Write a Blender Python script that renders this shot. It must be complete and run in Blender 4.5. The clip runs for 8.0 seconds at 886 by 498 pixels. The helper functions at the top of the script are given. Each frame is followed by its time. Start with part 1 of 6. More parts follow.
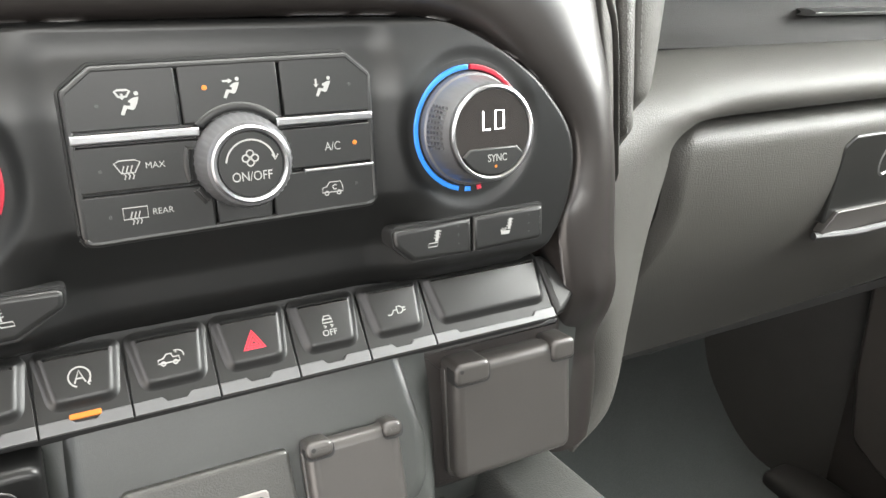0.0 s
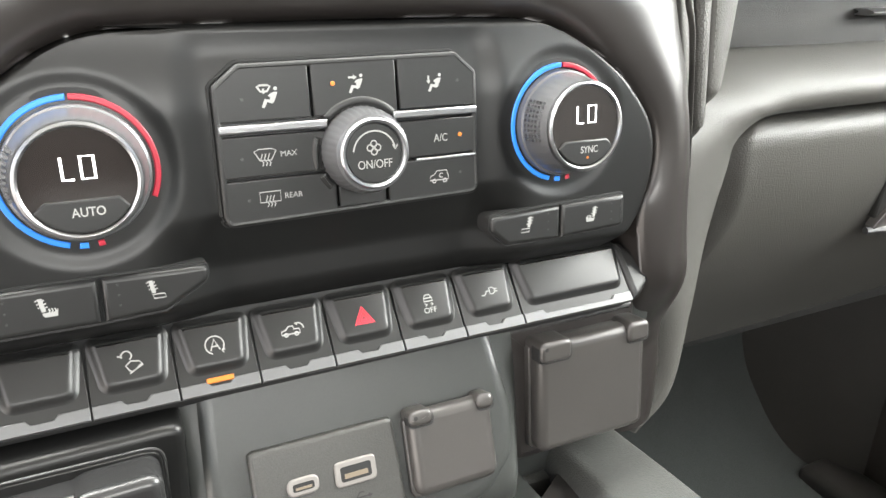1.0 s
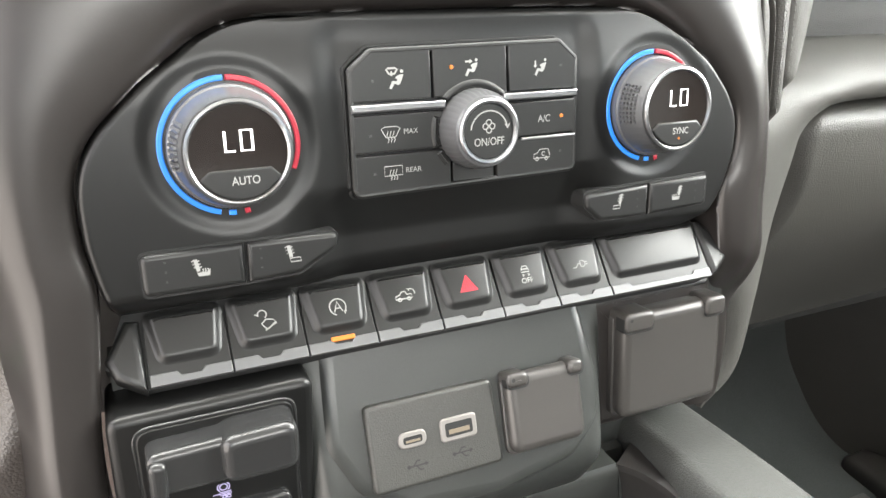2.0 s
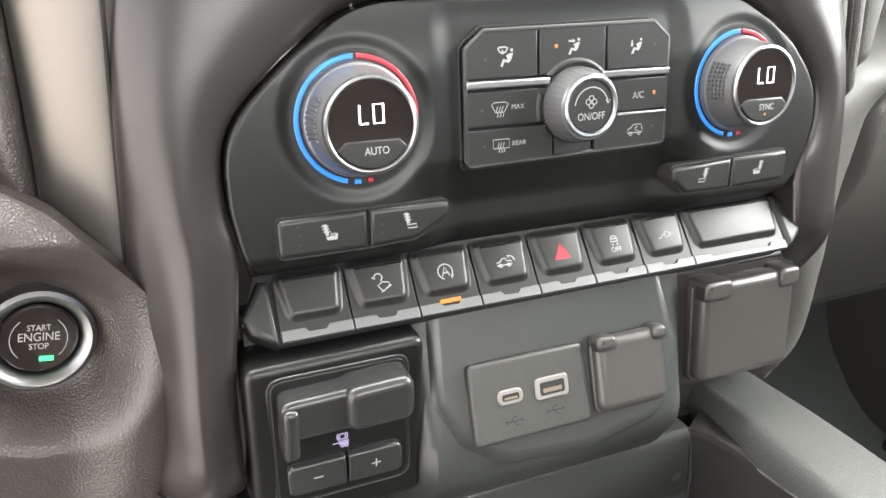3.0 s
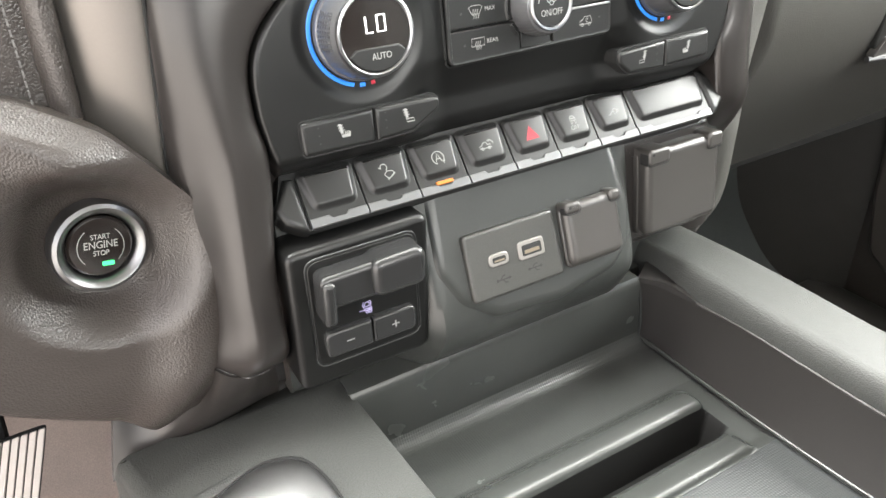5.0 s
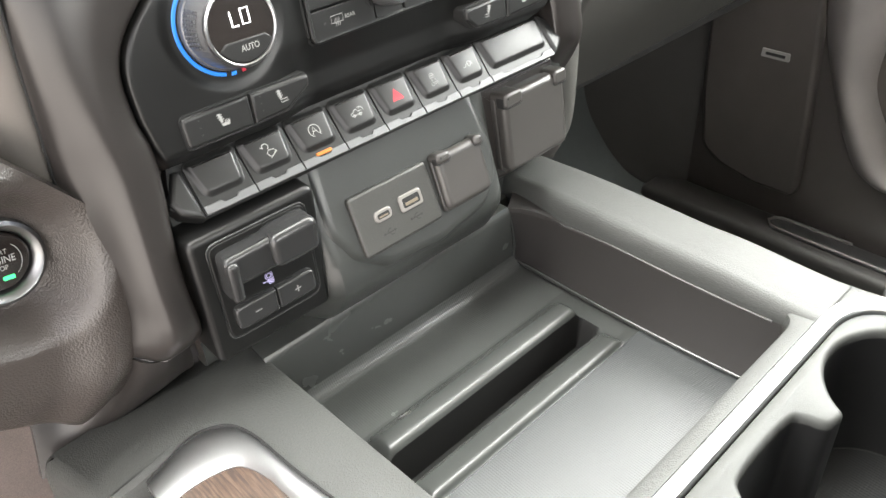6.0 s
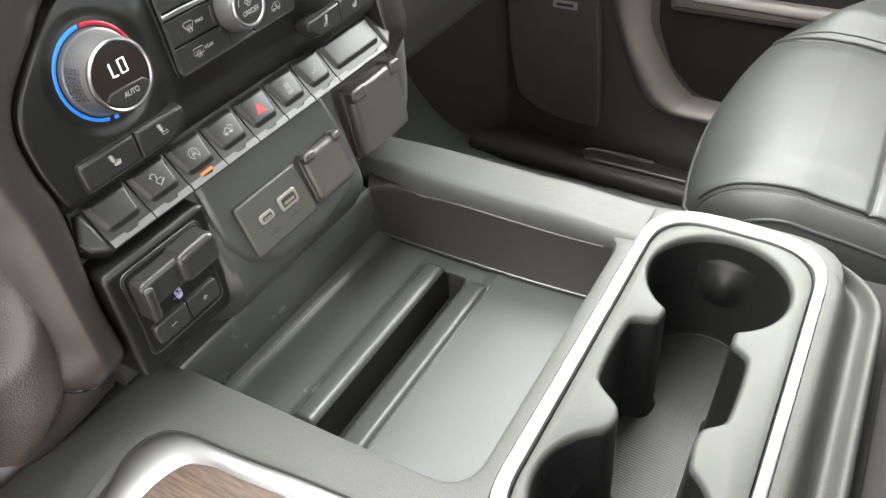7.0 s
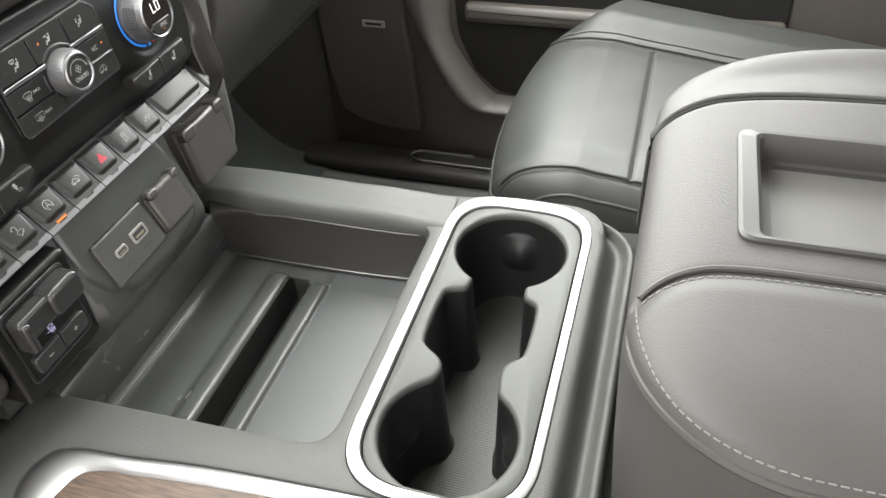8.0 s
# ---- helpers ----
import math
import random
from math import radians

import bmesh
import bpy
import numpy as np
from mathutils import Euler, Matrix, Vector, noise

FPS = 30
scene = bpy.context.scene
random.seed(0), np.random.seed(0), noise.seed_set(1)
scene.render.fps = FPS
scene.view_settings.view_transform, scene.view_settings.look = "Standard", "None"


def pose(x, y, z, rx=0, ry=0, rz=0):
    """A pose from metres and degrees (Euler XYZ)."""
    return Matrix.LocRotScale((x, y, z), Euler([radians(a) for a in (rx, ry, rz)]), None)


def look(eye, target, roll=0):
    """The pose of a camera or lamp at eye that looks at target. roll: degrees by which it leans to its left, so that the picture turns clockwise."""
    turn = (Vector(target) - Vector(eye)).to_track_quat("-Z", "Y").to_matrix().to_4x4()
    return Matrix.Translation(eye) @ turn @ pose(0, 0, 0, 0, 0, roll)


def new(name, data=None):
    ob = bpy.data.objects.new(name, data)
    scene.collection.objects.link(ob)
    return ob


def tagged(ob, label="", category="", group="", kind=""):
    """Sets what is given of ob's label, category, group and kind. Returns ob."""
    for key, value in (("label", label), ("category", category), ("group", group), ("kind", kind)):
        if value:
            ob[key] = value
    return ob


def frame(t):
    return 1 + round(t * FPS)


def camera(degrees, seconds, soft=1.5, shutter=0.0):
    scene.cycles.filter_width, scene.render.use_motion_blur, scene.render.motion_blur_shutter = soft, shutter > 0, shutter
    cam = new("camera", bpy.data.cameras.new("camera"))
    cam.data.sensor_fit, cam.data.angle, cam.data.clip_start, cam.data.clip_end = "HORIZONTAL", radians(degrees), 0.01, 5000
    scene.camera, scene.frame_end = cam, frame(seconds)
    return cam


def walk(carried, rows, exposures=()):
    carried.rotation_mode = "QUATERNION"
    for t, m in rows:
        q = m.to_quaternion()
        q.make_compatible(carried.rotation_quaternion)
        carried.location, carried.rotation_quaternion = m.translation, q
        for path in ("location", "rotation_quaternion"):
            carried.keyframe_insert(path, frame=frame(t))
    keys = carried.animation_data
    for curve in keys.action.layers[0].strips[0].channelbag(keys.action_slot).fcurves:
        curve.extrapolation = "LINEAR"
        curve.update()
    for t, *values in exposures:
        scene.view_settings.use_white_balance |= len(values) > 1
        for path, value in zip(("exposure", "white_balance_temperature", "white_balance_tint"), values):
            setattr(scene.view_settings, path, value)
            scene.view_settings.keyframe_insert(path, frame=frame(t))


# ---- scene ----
import functools

cam = camera(62.12, 8.0)
PATH = [
    (0, (-0.05587, -0.26033, 0.68135), (0.39009, 0.55753, 0.31773), 1.328),
    (0.5, (-0.07548, -0.26363, 0.68103), (0.35603, 0.56180, 0.31708), 1.249),
    (1, (-0.09538, -0.26718, 0.68449), (0.32386, 0.56249, 0.31584), 1.253),
    (1.5, (-0.11606, -0.27184, 0.68419), (0.28854, 0.56311, 0.31118), 1.195),
    (3, (-0.18064, -0.28287, 0.68434), (0.17718, 0.56340, 0.28962), 0.601),
    (3.5, (-0.19997, -0.28752, 0.68417), (0.15419, 0.55352, 0.27525), 0.216),
    (4, (-0.21666, -0.29656, 0.68758), (0.14767, 0.52991, 0.25839), -0.394),
    (4.2, (-0.22257, -0.30178, 0.68992), (0.15157, 0.51465, 0.25007), -0.648),
    (5.5, (-0.24751, -0.32771, 0.71157), (0.22241, 0.35989, 0.15805), -3.093),
    (6, (-0.25909, -0.33534, 0.73309), (0.26831, 0.27245, 0.13942), -3.971),
    (6.5, (-0.28848, -0.34575, 0.75304), (0.29698, 0.16847, 0.12630), -4.545),
    (7, (-0.30995, -0.34714, 0.78545), (0.32575, 0.07284, 0.13775), -4.669),
    (7.5, (-0.34538, -0.37157, 0.81634), (0.33495, -0.04067, 0.16239), -4.457),
    (8, (-0.37870, -0.40896, 0.84789), (0.33829, -0.16146, 0.19622), -3.751),
]
walk(cam, [(t, look(eye, target, roll)) for t, eye, target, roll in PATH], [(0, 1.15), (1.5, 1.17), (3.5, 1.11), (5.5, 1.14), (6.5, 0.90), (7.0, 0.71), (8, 0.40)])

# ---- light ----
world = bpy.data.worlds.new("daylight")
world.use_nodes = True
scene.world = world
wn = world.node_tree.nodes
sky = wn.new("ShaderNodeTexSky")
sky.sky_type, sky.sun_disc = "NISHITA", False
sky.sun_elevation, sky.sun_rotation = radians(48), radians(-70)
world.node_tree.links.new(sky.outputs[0], wn["Background"].inputs[0])
wn["Background"].inputs[1].default_value = 0.12


def window_light(name, eye, target, sx, sy, watts, colour=(1, 1, 1)):
    d = bpy.data.lights.new(name, "AREA")
    d.shape, d.size, d.size_y, d.energy, d.color = "RECTANGLE", sx, sy, watts, colour
    o = new(name, d)
    o.matrix_world = look(eye, target)
    return o


window_light("windscreen_daylight", (0.0, 0.34, 1.14), (0.0, -0.10, 0.40), 1.75, 0.95, 84, (0.995, 1.0, 0.945))
window_light("driver_door_daylight", (-0.985, -0.40, 0.56), (0.0, -0.25, 0.52), 1.2, 1.30, 15, (1.0, 0.92, 0.85))
window_light("passenger_window_daylight", (0.97, -0.15, 1.00), (0.0, -0.2, 0.45), 1.1, 0.58, 36, (0.99, 1.0, 0.95))
window_light("rear_window_daylight", (0.0, -1.75, 1.1), (0.0, -0.2, 0.5), 1.2, 0.45, 15, (1.0, 0.985, 0.93))


# ---- materials ----
def material(name, colour, rough=0.5, metal=0.0, grain=0.0, grain_size=900.0, blotch=0.15, bump=0.0, bump_size=1500.0, kind="NOISE", emit=None, power=0.0, coat=0.0, spec=0.5):
    """A surface with colour mottling at two scales, uneven gloss and fine relief. Sizes are in cycles per metre."""
    m = bpy.data.materials.new(name)
    m.use_nodes = True
    t = m.node_tree
    n, l = t.nodes, t.links
    b = n["Principled BSDF"]
    b.inputs["Metallic"].default_value = metal
    b.inputs["Specular IOR Level"].default_value = spec
    b.inputs["Coat Weight"].default_value = coat
    b.inputs["Coat Roughness"].default_value = 0.1
    co = n.new("ShaderNodeTexCoord")
    big = n.new("ShaderNodeTexNoise")
    big.inputs["Scale"].default_value, big.inputs["Detail"].default_value = 22, 5
    l.new(co.outputs["Object"], big.inputs["Vector"])
    fine = n.new("ShaderNodeTexNoise")
    fine.inputs["Scale"].default_value, fine.inputs["Detail"].default_value = grain_size, 2
    l.new(co.outputs["Object"], fine.inputs["Vector"])
    mix = n.new("ShaderNodeMath")
    mix.operation = "MULTIPLY_ADD"
    l.new(big.outputs[0], mix.inputs[0])
    mix.inputs[1].default_value = blotch * 2
    mix.inputs[2].default_value = 1 - blotch
    mix2 = n.new("ShaderNodeMath")
    mix2.operation = "MULTIPLY_ADD"
    l.new(fine.outputs[0], mix2.inputs[0])
    mix2.inputs[1].default_value = grain * 2
    mix2.inputs[2].default_value = -grain
    add = n.new("ShaderNodeMath")
    l.new(mix.outputs[0], add.inputs[0])
    l.new(mix2.outputs[0], add.inputs[1])
    vm = n.new("ShaderNodeVectorMath")
    vm.operation = "SCALE"
    vm.inputs[0].default_value = colour
    l.new(add.outputs[0], vm.inputs["Scale"])
    l.new(vm.outputs[0], b.inputs["Base Color"])
    rr = n.new("ShaderNodeMapRange")
    l.new(big.outputs[0], rr.inputs[0])
    rr.inputs[3].default_value, rr.inputs[4].default_value = max(0.02, rough * 0.96), min(1, rough * 1.04)
    l.new(rr.outputs[0], b.inputs["Roughness"])
    if bump:
        if kind == "NOISE":
            h = n.new("ShaderNodeTexNoise")
            h.inputs["Scale"].default_value, h.inputs["Detail"].default_value = bump_size, 3
            out = h.outputs[0]
        elif kind == "CELL":
            h = n.new("ShaderNodeTexVoronoi")
            h.feature = "F1"
            h.inputs["Scale"].default_value = bump_size
            out = h.outputs[0]
        else:
            h = n.new("ShaderNodeTexVoronoi")
            h.inputs["Scale"].default_value, h.inputs["Randomness"].default_value = bump_size, 0.0
            out = h.outputs[0]
        l.new(co.outputs["Object"], h.inputs["Vector"])
        bp = n.new("ShaderNodeBump")
        bp.inputs["Strength"].default_value, bp.inputs["Distance"].default_value = bump, (0.0013 if kind == "CELL" else 0.0006)
        bp.invert = kind == "CELL"
        l.new(out, bp.inputs["Height"])
        l.new(bp.outputs[0], b.inputs["Normal"])
    if emit:
        b.inputs["Emission Color"].default_value = (*emit, 1)
        b.inputs["Emission Strength"].default_value = power
    return m


def wood_material():
    m = bpy.data.materials.new("open_pore_wood")
    m.use_nodes = True
    n, l = m.node_tree.nodes, m.node_tree.links
    b = n["Principled BSDF"]
    co = n.new("ShaderNodeTexCoord")
    mp = n.new("ShaderNodeMapping")
    mp.inputs["Scale"].default_value = (700, 42, 700)
    mp.inputs["Rotation"].default_value = (0, 0, 0.05)
    l.new(co.outputs["Object"], mp.inputs["Vector"])
    t = n.new("ShaderNodeTexNoise")
    t.inputs["Scale"].default_value, t.inputs["Detail"].default_value = 1.0, 6
    l.new(mp.outputs[0], t.inputs["Vector"])
    r = n.new("ShaderNodeValToRGB")
    r.color_ramp.elements[0].position, r.color_ramp.elements[0].color = 0.36, (0.034, 0.020, 0.014, 1)
    r.color_ramp.elements[1].position, r.color_ramp.elements[1].color = 0.70, (0.100, 0.068, 0.047, 1)
    e = r.color_ramp.elements.new(0.5)
    e.color = (0.062, 0.036, 0.023, 1)
    l.new(t.outputs[0], r.inputs[0])
    l.new(r.outputs[0], b.inputs["Base Color"])
    b.inputs["Roughness"].default_value = 0.5
    bp = n.new("ShaderNodeBump")
    bp.inputs["Strength"].default_value, bp.inputs["Distance"].default_value = 0.5, 0.0005
    l.new(t.outputs[0], bp.inputs["Height"])
    l.new(bp.outputs[0], b.inputs["Normal"])
    return m


BLACK = material("black_satin_plastic", (0.0135, 0.0137, 0.0132), 0.30, grain=0.08, bump=0.05, bump_size=2600)
KEY = material("black_key_plastic", (0.0100, 0.0100, 0.0099), 0.40, grain=0.06, bump=0.03, bump_size=3000, spec=0.42)
FRAME = material("dark_grey_painted_plastic", (0.0225, 0.0197, 0.0186), 0.33, grain=0.06, bump=0.04, bump_size=2600, metal=0.15)
FASCIA = material("charcoal_moulded_plastic", (0.0320, 0.0338, 0.0320), 0.35, grain=0.1, bump=0.12, bump_size=2200)
COVER = material("warm_charcoal_plastic", (0.040, 0.0372, 0.0350), 0.31, grain=0.06, bump=0.06, bump_size=2400)
GRAIN = material("grained_vinyl", (0.038, 0.0322, 0.0292), 0.31, grain=0.10, bump=0.24, bump_size=900, kind="CELL")
CONSOLE = material("grained_console_plastic", (0.050, 0.0512, 0.0485), 0.48, grain=0.20, grain_size=800, bump=0.19, bump_size=1000, kind="CELL", spec=0.32)
INSERT = material("smooth_console_insert", (0.044, 0.0455, 0.0430), 0.48, grain=0.08, bump=0.14, bump_size=1700, kind="CELL", spec=0.34)
# tray plastic darkened and browned for the shade on its upright sides
TRAYSHADE = material("shaded_tray_side", (0.0260, 0.0238, 0.0226), 0.34, grain=0.06, bump=0.08, bump_size=2400)
PLATE = material("speckled_charcoal_plastic", (0.036, 0.0358, 0.0330), 0.36, grain=0.40, grain_size=1600, bump=0.30, bump_size=1400)
GLOSS = material("glossy_black_plastic", (0.019, 0.019, 0.0192), 0.27, grain=0.05, bump=0.03, bump_size=2600)
GRAINPAD = material("grained_pad_skin", (0.062, 0.060, 0.055), 0.54, grain=0.1, bump=0.22, bump_size=1200, kind="CELL", spec=0.42)
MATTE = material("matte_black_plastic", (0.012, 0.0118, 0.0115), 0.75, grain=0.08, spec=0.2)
LEDGE = material("charcoal_ledge_plastic", (0.040, 0.040, 0.038), 0.52, grain=0.08, bump=0.2, bump_size=900, kind="CELL", spec=0.32)
RIM = material("thin_bright_rim", (0.035, 0.035, 0.035), 0.28)
BEZELMAT = material("satin_black_bezel", (0.0046, 0.0046, 0.0045), 0.36, grain=0.08, bump=0.06, bump_size=2600, spec=0.38)
INK = material("engraved_grey_symbol", (0.010, 0.010, 0.010), 0.5)
TRAY = material("dark_tray_plastic", (0.0440, 0.0462, 0.0440), 0.27, grain=0.06, bump=0.05, bump_size=2400)
TRAYDOT = material("dotted_tray_plastic", (0.0540, 0.0562, 0.0540), 0.27, grain=0.06, bump=0.55, bump_size=560, kind="DOT")
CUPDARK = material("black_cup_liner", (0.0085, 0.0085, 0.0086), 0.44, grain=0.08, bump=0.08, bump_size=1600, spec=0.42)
CUPMAT = material("ribbed_cup_mat", (0.020, 0.0204, 0.0206), 0.40, grain=0.06, bump=0.6, bump_size=430, kind="DOT", spec=0.4)
RUBBER = material("dotted_rubber_mat", (0.028, 0.0303, 0.0307), 0.35, grain=0.05, bump=0.40, bump_size=560, kind="DOT", spec=0.55, blotch=0.06)
LEATHER = material("black_seat_leather", (0.029, 0.0300, 0.0288), 0.52, grain=0.08, bump=0.12, bump_size=700, kind="CELL")
ARMLEATHER = material("charcoal_armrest_leather", (0.034, 0.0322, 0.0312), 0.56, grain=0.10, bump=0.145, bump_size=820, kind="CELL", spec=0.31)
DASH = material("soft_dash_skin", (0.047, 0.045, 0.041), 0.44, grain=0.08, bump=0.28, bump_size=900, kind="CELL")
DARKDASH = material("dark_dash_skin", (0.0135, 0.0128, 0.0122), 0.58, grain=0.08, bump=0.25, bump_size=1300, kind="CELL", spec=0.22)
DOORSKIN = material("dark_door_plastic", (0.075, 0.066, 0.060), 0.42, grain=0.08, bump=0.2, bump_size=900)
CARPET = material("dark_carpet", (0.12, 0.12, 0.117), 0.9, grain=0.5, grain_size=700, bump=0.8, bump_size=900)
SILVER = material("silver_painted_trim", (0.175, 0.160, 0.147), 0.45, metal=0.75, grain=0.04, blotch=0.05)
SATIN = material("satin_chrome", (0.37, 0.37, 0.37), 0.36, metal=1.0, grain=0.03, blotch=0.04)
LIPMETAL = material("satin_metal_lip", (0.122, 0.122, 0.125), 0.54, metal=0.85, grain=0.03, blotch=0.04)
CHROME = material("bright_chrome", (0.31, 0.31, 0.318), 0.28, metal=1.0, blotch=0.03)
KNURL = material("brushed_grey_knob", (0.115, 0.115, 0.119), 0.30, metal=0.5, grain=0.05)
DOORGREY = material("grey_painted_door_trim", (0.150, 0.136, 0.128), 0.48, grain=0.05, metal=0.1)
SCREEN = material("gloss_black_display", (0.012, 0.009, 0.008), 0.12, coat=0.6)
WHITE = material("white_symbol_print", (0.26, 0.26, 0.252), 0.5, blotch=0.05)
DIM = material("grey_symbol_print", (0.030, 0.030, 0.030), 0.5, blotch=0.05)
LILAC = material("lilac_symbol_print", (0.42, 0.38, 0.62), 0.5, blotch=0.05)
RED = material("red_symbol_print", (0.62, 0.02, 0.045), 0.5, blotch=0.05)
BLUERING = material("lit_blue_ring", (0.02, 0.13, 0.42), 0.3, emit=(0.01, 0.20, 0.85), power=0.27)
REDRING = material("lit_red_ring", (0.26, 0.012, 0.025), 0.3, emit=(0.75, 0.01, 0.05), power=0.07)
LIT = material("lit_white_digits", (0.8, 0.8, 0.8), 0.5, emit=(1.0, 0.97, 0.94), power=1.5)
AMBER = material("lit_amber_led", (0.34, 0.10, 0.005), 0.5, emit=(1.0, 0.27, 0.005), power=0.10)
GREEN = material("lit_green_led", (0.05, 0.6, 0.15), 0.5, emit=(0.03, 0.8, 0.2), power=1.0)
THREAD = material("pale_grey_thread", (0.11, 0.107, 0.103), 0.75, grain=0.2)
SEAM = material("black_seam_gap", (0.006, 0.006, 0.006), 0.8)
USBTRIM = material("pale_port_surround", (0.19, 0.178, 0.168), 0.38, metal=0.3, blotch=0.05)
HEADLINER = material("pale_grey_headliner", (0.45, 0.44, 0.42), 0.9, grain=0.2, bump=0.4, bump_size=800)
SHELL = material("dark_cabin_trim", (0.05, 0.048, 0.046), 0.6, grain=0.1)
WOOD = wood_material()

# ---- building helpers ----
BASE = {}


def thing(name, at, label, category, group="", kind=""):
    o = new(name)
    o.location = at
    o.empty_display_size = 0.02
    BASE[o.name] = Vector(at)
    return tagged(o, label, category, group, kind)


def base_of(o):
    while o.parent:
        o = o.parent
    return BASE.get(o.name, Vector((0, 0, 0)))


def part(name, bm, mat, parent=None, label="", sharp=35):
    """Links a bmesh, built in world places, as one mesh object under a thing or a part."""
    bmesh.ops.recalc_face_normals(bm, faces=bm.faces)
    for e in bm.edges:
        if len(e.link_faces) == 2 and e.calc_face_angle(0) > radians(sharp):
            e.smooth = False
    for f in bm.faces:
        f.smooth = True
    me = bpy.data.meshes.new(name)
    if parent is not None:
        bm.transform(Matrix.Translation(-base_of(parent)))
    bm.to_mesh(me)
    bm.free()
    me.materials.append(mat)
    o = new(name, me)
    o.parent = parent
    if label:
        o["label"] = label
    return o


def rounded(pts, r, n=5):
    """A polygon with its corners rounded; r is one radius or one for each corner."""
    out, k = [], len(pts)
    for i in range(k):
        p, a, b = Vector(pts[i]), Vector(pts[i - 1]), Vector(pts[(i + 1) % k])
        rad = r[i] if isinstance(r, (list, tuple)) else r
        da, db = (a - p), (b - p)
        if rad <= 0:
            out.append(tuple(p))
            continue
        ang = da.angle(db)
        d = min(rad / max(math.tan(ang / 2), 1e-4), da.length * 0.49, db.length * 0.49)
        s, e = p + da.normalized() * d, p + db.normalized() * d
        for j in range(n + 1):
            t = j / n
            q = s * (1 - t) ** 2 + p * 2 * t * (1 - t) + e * t * t
            out.append((q.x, q.y))
    return out


def rect(x0, x1, y0, y1, r=0.0, n=5):
    return rounded([(x0, y0), (x1, y0), (x1, y1), (x0, y1)], r, n)


def disc(cx, cy, r, n=48, a0=0, a1=360):
    return [(cx + r * math.cos(radians(a0 + (a1 - a0) * i / n)), cy + r * math.sin(radians(a0 + (a1 - a0) * i / n))) for i in range(n if a1 - a0 >= 360 else n + 1)]


def inset(loop, d):
    """A counter-clockwise loop moved inwards by d, mitred at its corners."""
    out, k = [], len(loop)
    for i in range(k):
        p, a, b = Vector(loop[i]), Vector(loop[i - 1]), Vector(loop[(i + 1) % k])
        e, f = (p - a).normalized(), (b - p).normalized()
        n1, n2 = Vector((-e.y, e.x)), Vector((-f.y, f.x))
        q = (n1 + n2) / max(0.35, 1 + n1.dot(n2))
        out.append((p.x + q.x * d, p.y + q.y * d))
    return out


def plate(bm, poly, w0, w1, bevel=0.0, m=None, seg=2, shrink=0.0):
    """A slab over a polygon from depth w0 to w1, its upper rim rounded."""
    if sum(p[0] * q[1] - q[0] * p[1] for p, q in zip(poly, poly[1:] + poly[:1])) < 0:
        poly = poly[::-1]
    cx, cy = sum(p[0] for p in poly) / len(poly), sum(p[1] for p in poly) / len(poly)
    k = len(poly)
    steps = [(0.0, w0)]
    if bevel:
        seg = max(seg, 3)
        steps += [(bevel * (1 - math.cos(math.pi / 2 * i / seg)), w1 - bevel + bevel * math.sin(math.pi / 2 * i / seg)) for i in range(seg + 1)]
    else:
        steps.append((0.0, w1))
    rings = []
    for d, w in steps:
        f = 1 - shrink * (w - w0) / (w1 - w0)
        rings.append([bm.verts.new((cx + (x - cx) * f, cy + (y - cy) * f, w)) for x, y in (inset(poly, d) if d else poly)])
    bm.faces.new(rings[0][::-1])
    top = bm.faces.new(rings[-1])
    for lo, hi in zip(rings, rings[1:]):
        for i in range(k):
            bm.faces.new((lo[i], lo[(i + 1) % k], hi[(i + 1) % k], hi[i]))
    for e in top.edges:
        e.smooth = False
    if m is not None:
        bmesh.ops.transform(bm, matrix=m, verts=[v for r in rings for v in r])
    return bm


def slab(poly, w0, w1, bevel=0.0, m=None, seg=2, shrink=0.0):
    return plate(bmesh.new(), poly, w0, w1, bevel, m, seg, shrink)


def pillow(poly, steps, m):
    """A soft pad over a counter-clockwise polygon: steps of (inset, height) from its foot to its top."""
    bm = bmesh.new()
    rings = [[bm.verts.new(m @ Vector((x, y, h))) for x, y in inset(poly, d)] for d, h in steps]
    k = len(poly)
    for a, b in zip(rings, rings[1:]):
        for i in range(k):
            bm.faces.new((a[i], a[(i + 1) % k], b[(i + 1) % k], b[i]))
    bm.faces.new(rings[-1])
    return bm


def lathe(profile, m, n=64, wobble=None):
    """A turned form about the local z axis: (radius, height) from base to top."""
    bm = bmesh.new()
    rings = []
    for k, (r, h) in enumerate(profile):
        if r <= 1e-6:
            rings.append([bm.verts.new(m @ Vector((0, 0, h)))])
        else:
            rings.append([bm.verts.new(m @ Vector(((r + (wobble(k, i) if wobble else 0)) * math.cos(2 * math.pi * i / n), (r + (wobble(k, i) if wobble else 0)) * math.sin(2 * math.pi * i / n), h))) for i in range(n)])
    for a, b in zip(rings, rings[1:]):
        for i in range(n):
            j = (i + 1) % n
            if len(a) == 1:
                bm.faces.new((a[0], b[i], b[j]))
            elif len(b) == 1:
                bm.faces.new((a[i], a[j], b[0]))
            else:
                bm.faces.new((a[i], a[j], b[j], b[i]))
    return bm


